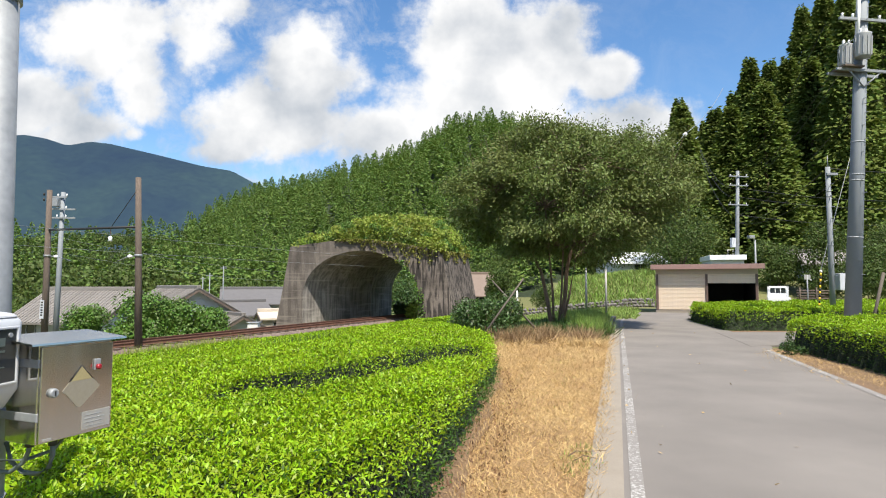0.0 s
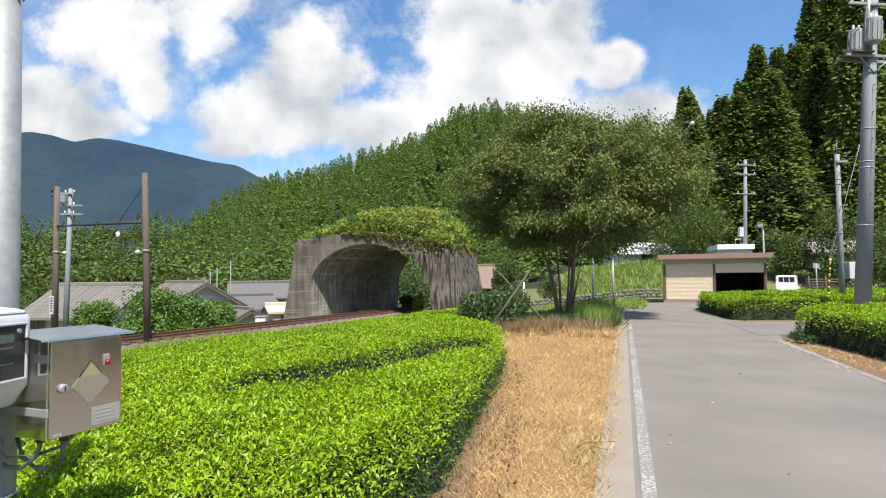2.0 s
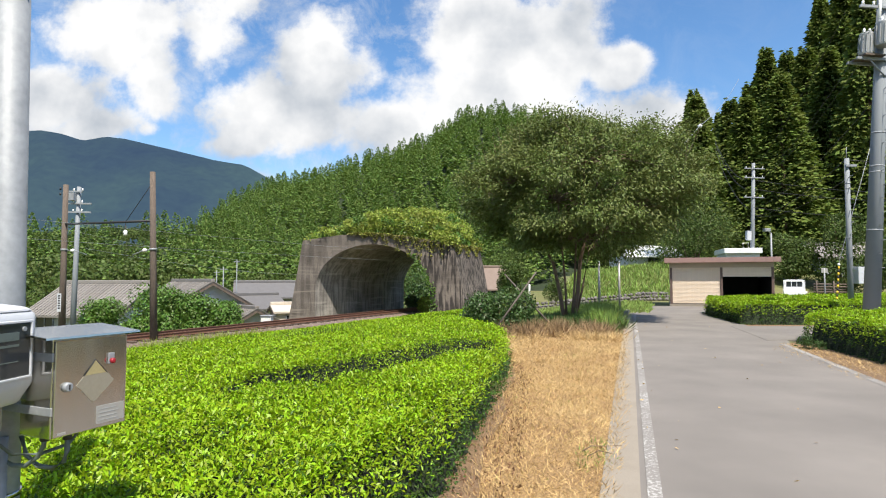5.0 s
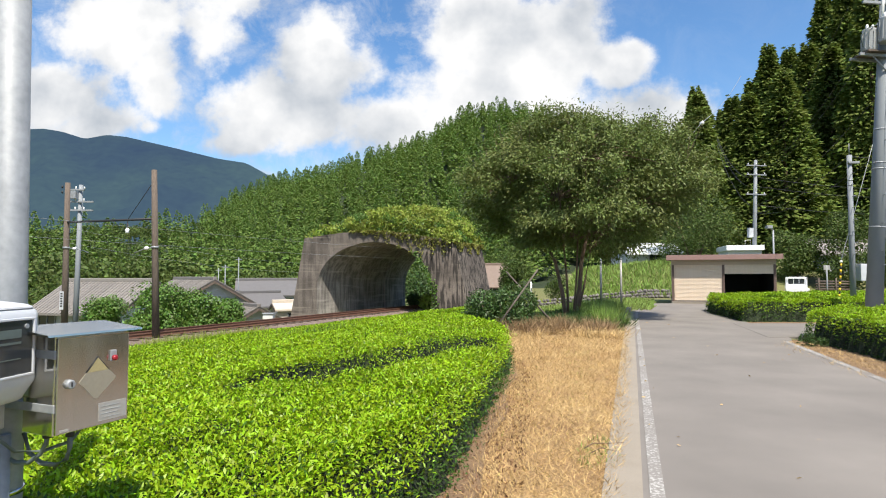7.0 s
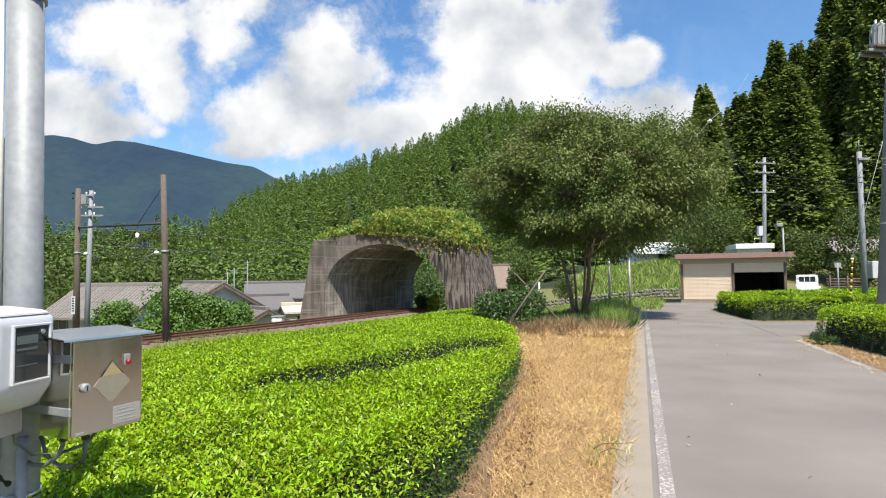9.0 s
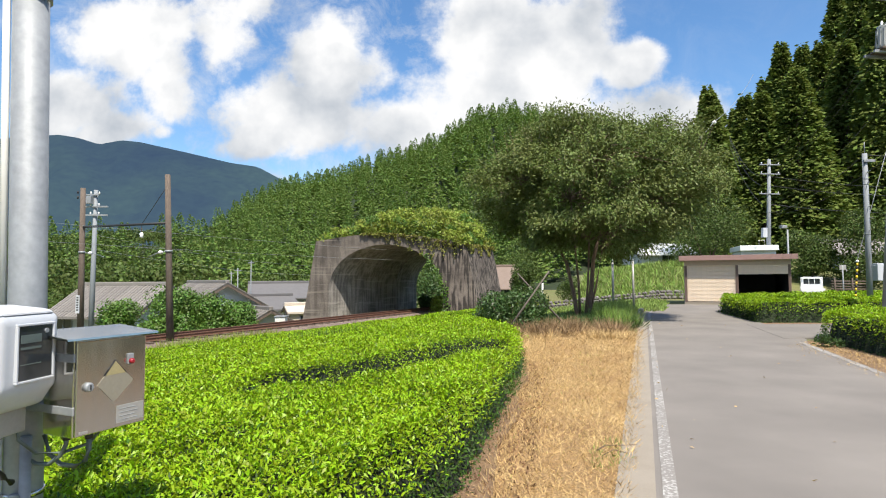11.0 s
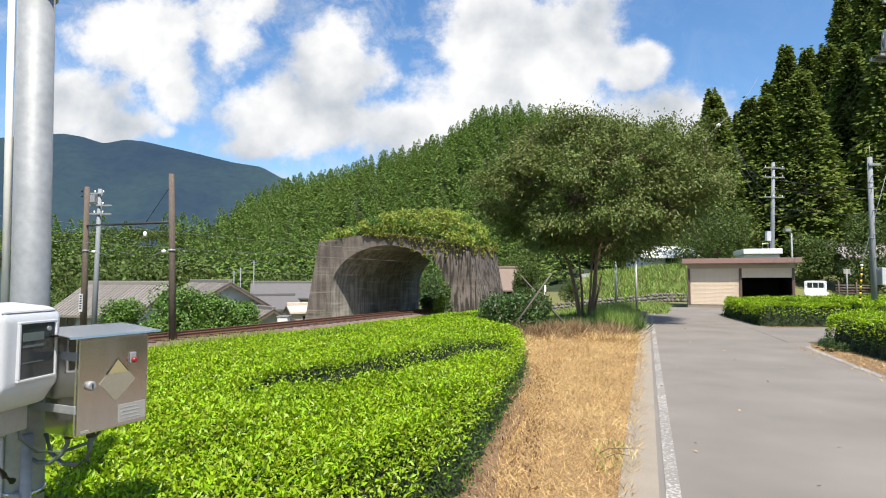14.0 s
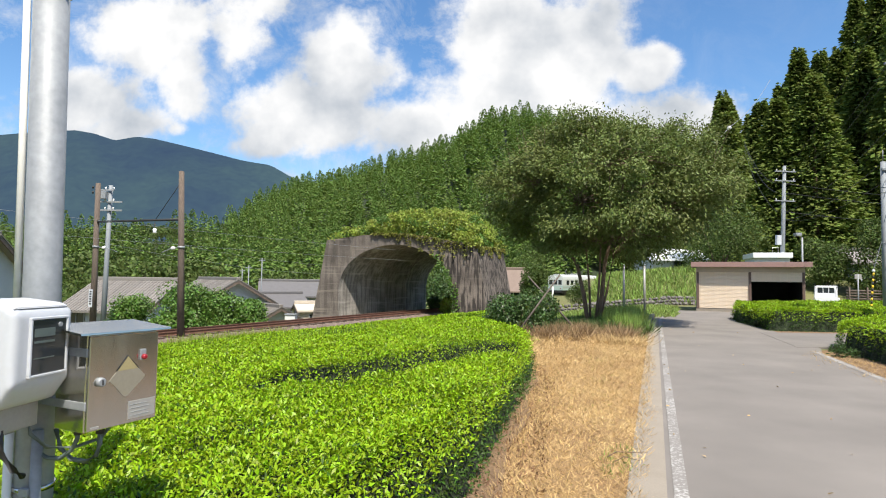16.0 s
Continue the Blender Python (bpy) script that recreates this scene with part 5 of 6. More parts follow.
    for z in (10.1, 9.3, 7.6):
        crossarm(f, z, -0.85, 0.85, -0.15, (-0.7, 0.0, 0.7))
    part("meter_cabinet", boxed(-0.55, -0.2, -0.2, 0.15, 3.9, 4.7), M["white_plastic"], f)
    l = thing("street_lamp", "grey lamp post with a small floodlight", "street lamp", Matrix.Translation((px(1338, 42), 42, 0)))
    part("post", tubed([(0, 0, -0.1), (0, 0, 4.9)], 0.06, 10), M["zinc"], l)
    part("arm", tubed([(0, 0, 4.85), (-0.3, -0.1, 5.1)], 0.04, 8), M["zinc"], l)
    part("head", boxed(-0.55, -0.15, -0.3, 0.1, 4.98, 5.2, bevel=0.03), M["zinc"], l)
    for x in (1037, 1072):
        q = thing("marker_post", "slim white steel post in the tall grass", "post", Matrix.Translation((px(x, 27), 27.0, float(ground_z(px(x, 27), 27)))), "white posts")
        part("shaft", tubed([(0, 0, -0.1), (0, 0, 2.35)], 0.05, 10), M["label_grey"], q)
        part("cap", tubed([(0, 0, 2.35), (0, 0, 2.42)], [0.06, 0.03], 10), M["zinc"], q)
    q = thing("marker_post", "slim white steel post in the tall grass", "post", Matrix.Translation((px(915, 30), 30.0, float(ground_z(px(915, 30), 30)))), "white posts")
    part("shaft", tubed([(0, 0, -0.1), (0, 0, 1.75)], 0.045, 10), M["white_pipe"], q)


utility_poles()


def catenary():
    """Two timber masts carrying a steel beam over the track, and the concrete pole behind."""
    t = thing("catenary_portal", "weathered timber railway masts joined by a steel beam", "railway mast")
    a, b = Vector((px(250, 23.2), 23.2, -1.1)), Vector((px(84, 26.6), 26.6, -1.3))
    at = Vector((px(239, 23.2), 23.25, 5.97))
    bt = Vector((px(80, 26.6), 26.7, 6.03))
    part("mast", tubed([a, a.lerp(at, 0.5), at], [0.145, 0.125, 0.105], 12), M["old_wood"], t, "brown timber mast")
    part("mast", tubed([b, b.lerp(bt, 0.5), bt], [0.15, 0.13, 0.11], 12), M["old_wood"], t, "dark brown timber mast")
    p, q = a.lerp(at, 0.715), b.lerp(bt, 0.745)
    e = (p - q).normalized() * 0.25
    beam = part("beam", tubed([q - e, p + e * 0.3], 0.06, 4), M["black"], t, "dark steel beam")
    m = q.lerp(p, 0.72)
    part("stay", tubed([m, at - Vector((0, 0, 0.45))], 0.014, 6), M["black"], t)
    part("insulator", tubed([m + Vector((0, 0, -0.05)), m + Vector((0, 0, -0.35))], 0.012, 6), M["rust"], beam)
    part("insulator", tubed([m + Vector((0, 0, -0.35)), m + Vector((0, 0, -0.42)), m + Vector((0, 0, -0.5)), m + Vector((0, 0, -0.56))], [0.04, 0.09, 0.06, 0.09], 10), M["ceramic"], beam)
    for base, top, f in ((a, at, 0.55), (b, bt, 0.58)):
        c = base.lerp(top, f)
        s = -1 if f == 0.55 else 1
        part("collar", tubed([c - Vector((0, 0, .04)), c + Vector((0, 0, .05))], 0.15, 12), M["zinc"], t)
        part("bracket", tubed([c, c + Vector((s * 0.5, 0.1, -0.05)), c + Vector((s * 0.95, 0.2, -0.22))], 0.02, 6), M["zinc"], t)
        part("insulator", tubed([c + Vector((s * 0.28, 0.05, -0.03)), c + Vector((s * 0.38, 0.05, -0.03)), c + Vector((s * 0.46, 0.06, -0.04))], [0.05, 0.085, 0.05], 10), M["ceramic"], t)
    for z in (0.25, 0.5):
        part("insulator", tubed([bt + Vector((-0.25, 0, -z)), bt + Vector((-0.25, 0, -z + 0.12))], 0.04, 8), M["black"], t)
    x, y = px(103, 33), 33.0
    c = concrete_pole(x, y, 9.6, 0.16, 0.11, (0.8, 0), bolts=False, label="grey concrete pole with insulators behind the railway", base=-2.6)
    for z in (9.3, 8.6, 8.1):
        crossarm(c, z, -0.75, 0.85 if z < 9 else 0.3, -0.14, (-0.6, -0.2, 0.3))
    part("switch_box", boxed(-0.35, -0.05, -0.4, -0.1, 8.75, 9.2, bevel=0.02), M["zinc"], c)
    # a sign board strapped to the dark mast
    sgn = thing("mast_sign", "narrow white board with dark lettering on the mast", "sign", Matrix.Translation(b.lerp(bt, 0.245) + Vector((-0.05, -0.16, 0))))
    part("board", boxed(-0.09, 0.09, -0.012, 0.012, -0.42, 0.42, bevel=0.004), M["white_plastic"], sgn)
    for k in range(6):
        part("lettering_bar", boxed(-0.05, 0.05, -0.016, -0.011, 0.28 - k * 0.115, 0.35 - k * 0.115), M["black"], sgn)


catenary()


def wire(name, a, b, sag, r, label, mat="black"):
    a, b = Vector(a), Vector(b)
    pts = []
    for k in range(15):
        f = k / 14
        p = a.lerp(b, f)
        p.z -= sag * 4 * f * (1 - f)
        pts.append(p)
    tagged(part(name, tubed(pts, r, 5), M[mat]), label, "cable")


def wires():
    P = Vector((px(1503, 19) + 0.35, 19, 0))
    far = Vector((px(1303, 50) + 0.35, 50, 0))
    for k, (dx, z0, z1) in enumerate(((-0.8, 10.4, 10.3), (0.45, 10.4, 10.3), (0.8, 10.4, 10.3), (-0.1, 7.3, 7.7), (0.1, 5.6, 7.0))):
        wire("power_line", P + Vector((dx, 0, z0)), far + Vector((dx, 0, z1)), 0.7, 0.010, "black overhead power line between utility poles")
    wire("power_line", P + Vector((0.2, -0.2, 7.6)), (16.5, 6, 7.2), 0.2, 0.006, "black overhead power line above the road")
    for z in (7.7, 9.3, 10.1):
        wire("power_line", far + Vector((0, 0, z)), (70, 66, z + 3), 1.5, 0.022, "black overhead power line by the cedars")
        wire("power_line", far + Vector((-0.6, 0, z)), (px(1245, 62), 62, 12.5 + 0.4 * z), 1.0, 0.022, "black overhead power line by the cedars")
    wire("service_line", (px(1471, 22.5), 22.5, 6.2), (px(1303, 50), 50, 7.0), 0.6, 0.014, "thin service cable between the poles")
    wire("service_line", (px(1471, 22.5), 22.5, 6.2), (28, 24, 6.6), 0.3, 0.014, "thin service cable between the poles")
    wire("long_span_wire", (px(1218, 40), 40, 12.2), (px(1290, 60), 60, 22.5), 0.5, 0.02, "thin cable with a white marker ball", "zinc")
    wire("long_span_wire", (px(1218, 40), 40, 12.2), (px(1130, 30), 30, 7.4), 0.3, 0.018, "thin cable with a white marker ball", "zinc")
    tagged(part("marker_ball", tubed([(px(1219, 40), 40, 12.05), (px(1219, 40), 40, 12.2), (px(1219, 40), 40, 12.35)], [0.06, 0.17, 0.06], 10), M["ceramic"]), "small white marker ball on the cable", "marker")
    for s, z in ((0.0, 4.2), (0.4, 3.5)):
        wire("contact_wire", rail_place(-30, s, z), rail_place(S0 + 4, s, z - 0.6), 0.25, 0.006, "thin overhead railway wire", "zinc")
        wire("contact_wire", (px(84, 26.6), 26.6, z - 0.3), (px(520, 45), 45, z - 1.6), 0.3, 0.007, "thin overhead railway wire", "zinc")


wires()

# ---- the pole with meter and control box close by ----
def meter_pole():
    x, y = -1.638, 2.1
    t = thing("meter_pole", "galvanised steel pole with an ivory conduit pipe", "pole", Matrix.Translation((x, y, 0)))
    part("shaft", tubed([(0, 0, -0.1), (0.0, 0, 1.4), (-0.028, 0, 3.0)], [0.064, 0.061, 0.059], 32), M["zinc"], t)
    part("cap", tubed([(-0.021, 0, 2.665), (-0.022, 0, 2.695)], 0.068, 24), M["zinc"], t)
    part("conduit", tubed([(-0.070, -0.03, 1.3), (-0.100, -0.03, 3.0)], 0.0125, 14), M["white_pipe"], t)
    part("lower_conduit", tubed([(0.050, -0.055, -0.1), (0.050, -0.055, 1.05)], 0.018, 12), M["zinc"], t)
    part("side_conduit", tubed([(-0.05, -0.06, -0.1), (-0.05, -0.06, 1.12)], 0.015, 12), M["white_pipe"], t)
    for z in (0.83, 1.20):
        part("band", tubed([(0, 0, z), (0, 0, z + 0.018)], 0.068, 24), M["stainless"], t)
        part("band_screw", boxed(0.01, 0.045, -0.085, -0.06, z - 0.006, z + 0.024, bevel=0.004), M["zinc"], t)
    # stainless control box, its door towards the road
    b = thing("control_box", "brushed stainless steel control box with sloped lid", "control box", pose(-1.253, 2.2, 1.066, 0, 0, 68))
    w, d, h = 0.268, 0.165, 0.335
    part("body", boxed(-w, 0, 0.004, d, 0, h, bevel=0.004), M["stainless_side"], b)
    door = part("door", boxed(-w + 0.002, -0.002, -0.010, 0.003, 0.004, h - 0.010, bevel=0.003), M["stainless"], b, "brushed steel door")
    bm = bmesh.new()
    prism(bm, [(-0.032, h - 0.002), (-0.031, h + 0.005), (d + 0.02, h + 0.026), (d + 0.02, h + 0.018)], -w - 0.045, 0.035, "yz")
    part("lid", bm, M["stainless"], b, "sloped rain lid")
    part("lock", tubed([(-w + 0.042, -0.010, 0.168), (-w + 0.042, -0.020, 0.168), (-w + 0.042, -0.025, 0.168)], [0.016, 0.016, 0.012], 20), M["zinc"], door, "round lock")
    part("keyhole", boxed(-w + 0.040, -w + 0.044, -0.027, -0.023, 0.160, 0.176), M["black"], door)
    bm = bmesh.new()
    prism(bm, [(-0.166, 0.197), (-0.084, 0.198), (-0.126, 0.248)], -0.0125, -0.0105)
    part("warning_sticker", bm, M["yellow_old"], door, "faded yellow triangle sticker with a dark rim")
    for p, q in (((-0.167, 0.197), (-0.126, 0.249)), ((-0.126, 0.249), (-0.083, 0.199))):
        part("sticker_rim", tubed([(p[0], -0.0118, p[1]), (q[0], -0.0118, q[1])], 0.0018, 4), M["black"], door)
    bm = bmesh.new()
    prism(bm, [(-0.194, 0.166), (-0.176, 0.150), (-0.140, 0.108), (-0.129, 0.102), (-0.120, 0.107), (-0.060, 0.160), (-0.054, 0.169), (-0.082, 0.199), (-0.165, 0.198)], -0.0122, -0.0102)
    part("bleached_sticker", bm, M["beige_old"], door, "bleached beige sticker residue")
    lamp = part("indicator_lamp", boxed(-0.080, -0.056, -0.018, -0.010, 0.226, 0.266, bevel=0.003), M["zinc"], door)
    part("lamp_lens", tubed([(-0.068, -0.018, 0.238), (-0.068, -0.027, 0.238), (-0.068, -0.031, 0.238)], [0.010, 0.010, 0.005], 16), M["red"], lamp, "red indicator lamp")
    plate = part("name_plate", boxed(-0.118, -0.010, -0.0125, -0.010, 0.020, 0.082), M["label_grey"], door, "grey plate with faint unreadable lines")
    for k in range(4):
        part("plate_bar", boxed(-0.111, -0.035 - 0.008 * (k % 2), -0.0135, -0.0124, 0.030 + k * 0.013, 0.032 + k * 0.013), M["transformer"], plate)
    part("drain_mark", boxed(-0.255, -0.225, -0.0125, -0.010, 0.012, 0.019), M["label_grey"], door)
    for z in (0.075, 0.255):
        part("mounting_strap", boxed(-w - 0.002, -w + 0.03, 0.0, d + 0.14, z, z + 0.03, bevel=0.003), M["zinc"], b, "galvanised mounting strap")
    # cables hanging below
    part("cable", tubed([(-0.235, 0.08, 0.0), (-0.235, 0.085, -0.035), (-0.238, 0.11, -0.075), (-0.245, 0.16, -0.108), (-0.252, 0.22, -0.113), (-0.262, 0.275, -0.088), (-0.27, 0.30, -0.03)], 0.0075, 10), M["dark_green_wire"], b)
    part("cable", tubed([(-0.19, 0.03, 0.0), (-0.19, 0.03, -0.055), (-0.19, 0.045, -0.095), (-0.197, 0.09, -0.122), (-0.21, 0.15, -0.118), (-0.22, 0.20, -0.085), (-0.22, 0.23, -0.02)], 0.0085, 10), M["dark_green_wire"], b)
    for x, y in ((-0.235, 0.08), (-0.19, 0.03)):
        part("cable_gland", tubed([(x, y, 0.002), (x, y, -0.018)], 0.014, 12), M["black"], b)
    # the white electricity meter case, its window towards the road
    m = thing("meter_case", "white plastic electricity meter case with dark window", "meter", pose(-1.445, 1.875, 1.165, 0, 0, 88))
    w, h = 0.245, 0.345
    prof = [(0.19, 0.0), (0.055, 0.012), (0.004, 0.085), (0.0, h - 0.030), (0.03, h - 0.004), (0.19, h + 0.012)]
    bm = bmesh.new()
    prism(bm, prof, -w / 2, w / 2, "yz")
    bmesh.ops.bevel(bm, geom=list(bm.edges), offset=0.026, segments=4, affect="EDGES", profile=0.6)
    part("case", bm, M["white_plastic"], m, smooth=True)
    wx0, wx1, wz0, wz1 = -0.060, 0.085, 0.115, h - 0.055
    win = part("window", boxed(wx0, wx1, -0.004, 0.006, wz0, wz1, bevel=0.003), M["glass"], m, "dark glass window")
    for x0, x1, z0, z1 in ((wx0 - 0.008, wx1 + 0.008, wz0 - 0.008, wz0), (wx0 - 0.008, wx1 + 0.008, wz1, wz1 + 0.008), (wx0 - 0.008, wx0, wz0, wz1), (wx1, wx1 + 0.008, wz0, wz1)):
        part("window_rim", boxed(x0, x1, -0.008, 0.004, z0, z1, bevel=0.002), M["white_plastic"], win)
    for z0, z1 in ((0.165, 0.168), (0.215, 0.222), (0.235, 0.262)):
        part("dial_bar", boxed(-0.05, 0.035, -0.0055, -0.0035, z0, z1), M["dark_green_wire"], win)
    part("seal_screw", tubed([(0.055, -0.003, wz1 - 0.02), (0.055, -0.009, wz1 - 0.02)], 0.008, 12), M["zinc"], win)
    part("back_plate", boxed(-w / 2 + 0.01, w / 2 - 0.01, 0.19, 0.205, -0.11, h - 0.02), M["label_grey"], m, "grey back plate")
    part("terminal_box", boxed(-w / 2 + 0.02, w / 2 - 0.03, 0.09, 0.19, -0.075, 0.012, bevel=0.006), M["label_grey"], m)
    part("cable", tubed([(0.06, 0.10, -0.05), (0.062, 0.09, -0.10), (0.09, 0.05, -0.15), (0.15, 0.0, -0.165), (0.22, -0.05, -0.15), (0.28, -0.06, -0.10)], 0.006, 10), M["dark_green_wire"], m)
    part("cable", tubed([(-0.05, 0.1, -0.06), (-0.045, 0.1, -0.13), (0.0, 0.09, -0.20), (0.05, 0.10, -0.235)], 0.011, 10), M["black"], m)


meter_pole()


# ---- houses ----
def house(x, y, z, w, d, wall, rise, turn, wallmat, roofmat, label, over=0.55, windows=(), name="house", tiles=True):
    """A gabled house: ridge along its own x, eaves over front and back."""
    t = thing(name, label, "house", pose(x, y, z, 0, 0, turn))
    bm = bmesh.new()
    prism(bm, [(-d / 2, 0), (d / 2, 0), (d / 2, wall), (0, wall + rise), (-d / 2, wall)], -w / 2, w / 2, "yz")
    wl = part("wall", bm, M[wallmat], t)
    roof = None
    for s in (-1, 1):
        bm = bmesh.new()
        k = rise / (d / 2)
        lo = d / 2 + over
        prism(bm, [(s * lo, wall - k * over), (0, wall + rise), (0, wall + rise + 0.14), (s * lo, wall - k * over + 0.14)], -w / 2 - over, w / 2 + over, "yz")
        rf = part("roof", bm, M[roofmat], t)
        if tiles:
            # rows of tiles: ribs down the slope, courses across it
            n = int((w + 2 * over) / 0.30)
            rib = None
            sl = math.hypot(lo, k * lo)
            for i in range(n + 1):
                xx = -w / 2 - over + i * (w + 2 * over) / n
                m = Matrix.Translation((xx, 0, wall + rise + 0.14)) @ Matrix.Rotation(-s * math.atan(k), 4, "X")
                if rib is None:
                    rib = part("tile_rib", boxed(-0.05, 0.05, 0 if s > 0 else -sl, sl if s > 0 else 0, -0.01, 0.05), M[roofmat], rf, m=m)
                else:
                    part("tile_rib", rib.data, None, rf, m=m)
            for j in range(1, int(sl / 0.35)):
                dd = j * 0.35
                m = Matrix.Translation((0, s * dd * math.cos(math.atan(k)), wall + rise + 0.14 - dd * math.sin(math.atan(k)))) @ Matrix.Rotation(-s * math.atan(k), 4, "X")
                part("tile_course", boxed(-w / 2 - over, w / 2 + over, -0.02, 0.02, 0.0, 0.03), M[roofmat], rf, m=m)
    part("ridge_cap", boxed(-w / 2 - over, w / 2 + over, -0.16, 0.16, wall + rise + 0.06, wall + rise + 0.34, bevel=0.05), M[roofmat], t)
    for s in (-1, 1):
        for e in (-1, 1):
            bm = bmesh.new()
            k = rise / (d / 2)
            prism(bm, [(0, wall + rise + 0.04), (0, wall + rise - 0.16), (e * (d / 2 + over), wall - k * over - 0.16), (e * (d / 2 + over), wall - k * over + 0.04)],
                  s * (w / 2 + over) - 0.03, s * (w / 2 + over) + 0.03, "yz")
            part("barge_board", bm, M["old_wood"], t)
    for face, u, zz, ww, hh in windows:
        if face == "front":
            m = Matrix.Translation((u, -d / 2, zz))
        else:
            m = Matrix.Translation((w / 2 if face == "right" else -w / 2, u, zz)) @ Matrix.Rotation(radians(90 if face == "right" else -90), 4, "Z")
        wn = part("window", boxed(-ww / 2, ww / 2, -0.05, 0.02, 0, hh), M["glass"], t, m=m)
        for a in (-ww / 2, 0, ww / 2):
            part("frame", boxed(a - 0.03, a + 0.03, -0.09, -0.04, -0.03, hh + 0.03), M["zinc"], wn)
        part("sill", boxed(-ww / 2 - 0.05, ww / 2 + 0.05, -0.14, -0.03, -0.08, -0.02), M["zinc"], wn)
    return t


def houses():
    # long tiled house behind the masts
    house(px(168, 42), 42, -3.0, 6.6, 6.0, 2.3, 1.85, -12, "plaster", "roof_grey", "low house with long grey tiled roof", windows=(("front", -2.4, 0.9, 1.4, 1.1), ("left", 0, 0.8, 1.4, 1.1)))
    house(-21.6, 47, -3.2, 8.0, 6.0, 2.7, 1.75, 134, "plaster", "roof_grey", "pale blue-grey gabled house with grey tiled roof", windows=(("left", 0.4, 1.2, 1.0, 0.8), ("front", 0.6, 0.9, 1.2, 1.0)))
    house(px(412, 43), 43, -3.2, 3.0, 2.8, 1.75, 0.75, 134, "plaster", "roof_grey", "small grey-roofed lean-to beside the house", windows=(("left", 0, 0.7, 0.8, 0.6),), name="outbuilding")
    house(px(458, 62), 62, -3.3, 6.5, 5.5, 3.1, 1.3, 20, "plaster", "roof_dark", "distant house with dark grey roof", windows=(("front", -1.2, 1.4, 1.5, 1.0), ("front", 1.4, 1.4, 1.2, 1.0)), tiles=False)
    house(px(425, 56), 56, -3.3, 4.2, 4.2, 2.2, 1.0, 40, "plaster", "roof_dark", "small white house with pale grey roof", tiles=False, windows=(("left", 0, 1.0, 1.0, 0.8),))
    house(px(488, 48), 48, -2.8, 2.4, 2.2, 1.7, 0.45, 30, "cream", "roof_cream", "small cream shed with pale roof by the track", tiles=False, over=0.25, windows=(("left", 0, 0.8, 0.8, 0.6), ("front", 0, 0.8, 0.8, 0.6)), name="shed")
    house(-30.4, 29.5, -2.9, 7.5, 6.5, 4.3, 2.2, 8, "plaster", "roof_grey", "grey tiled house close by the railway masts", tiles=True)
    # beyond the arch and behind the garage
    house(px(842, 72), 72, -1.0, 4.4, 6.0, 1.6, 2.3, 4, "cream", "roof_red", "brown-roofed house beyond the arch", tiles=False, windows=(("front", 0, 0.7, 1.4, 1.0),))
    house(px(1115, 66), 66, 2.6, 6.0, 5, 1.5, 0.9, 8, "plaster", "white_roof", "low house with bluish white roof on the rise", tiles=False, windows=(("front", 0, 0.5, 1.4, 0.8),))
    house(px(1480, 52), 54, 0.6, 5.2, 5.0, 3.0, 1.0, -8, "plaster", "roof_grey", "grey house with dark windows behind trees", tiles=False, windows=(("front", -1.5, 1.0, 0.9, 1.4), ("front", 1.0, 1.0, 1.2, 1.2)))
    t = thing("prefab_hut", "grey prefabricated hut with flat white roof", "hut", Matrix.Translation((px(1288, 49), 49, 1.0)) @ Matrix.Rotation(radians(-14), 4, "Z"))
    part("wall", boxed(-1.3, 1.3, 0, 4, -0.8, 2.7), M["plaster"], t)
    part("roof", boxed(-1.45, 1.45, -0.3, 4.2, 2.72, 3.15, bevel=0.03), M["white_roof"], t, "flat white metal roof")
    for x in (-0.7, 0.7):
        wn = part("window", boxed(x - 0.5, x + 0.5, -0.04, 0.02, 1.4, 2.3), M["glass"], t)
        part("frame", boxed(x - 0.53, x + 0.53, -0.06, -0.03, 1.34, 1.4), M["zinc"], wn)
    part("roof_rail", tubed([(0.1, 0.2, 3.1), (0.1, 0.2, 3.6), (0.5, 0.2, 3.6), (0.5, 0.2, 3.1)], 0.04, 8), M["white_pipe"], t)


houses()


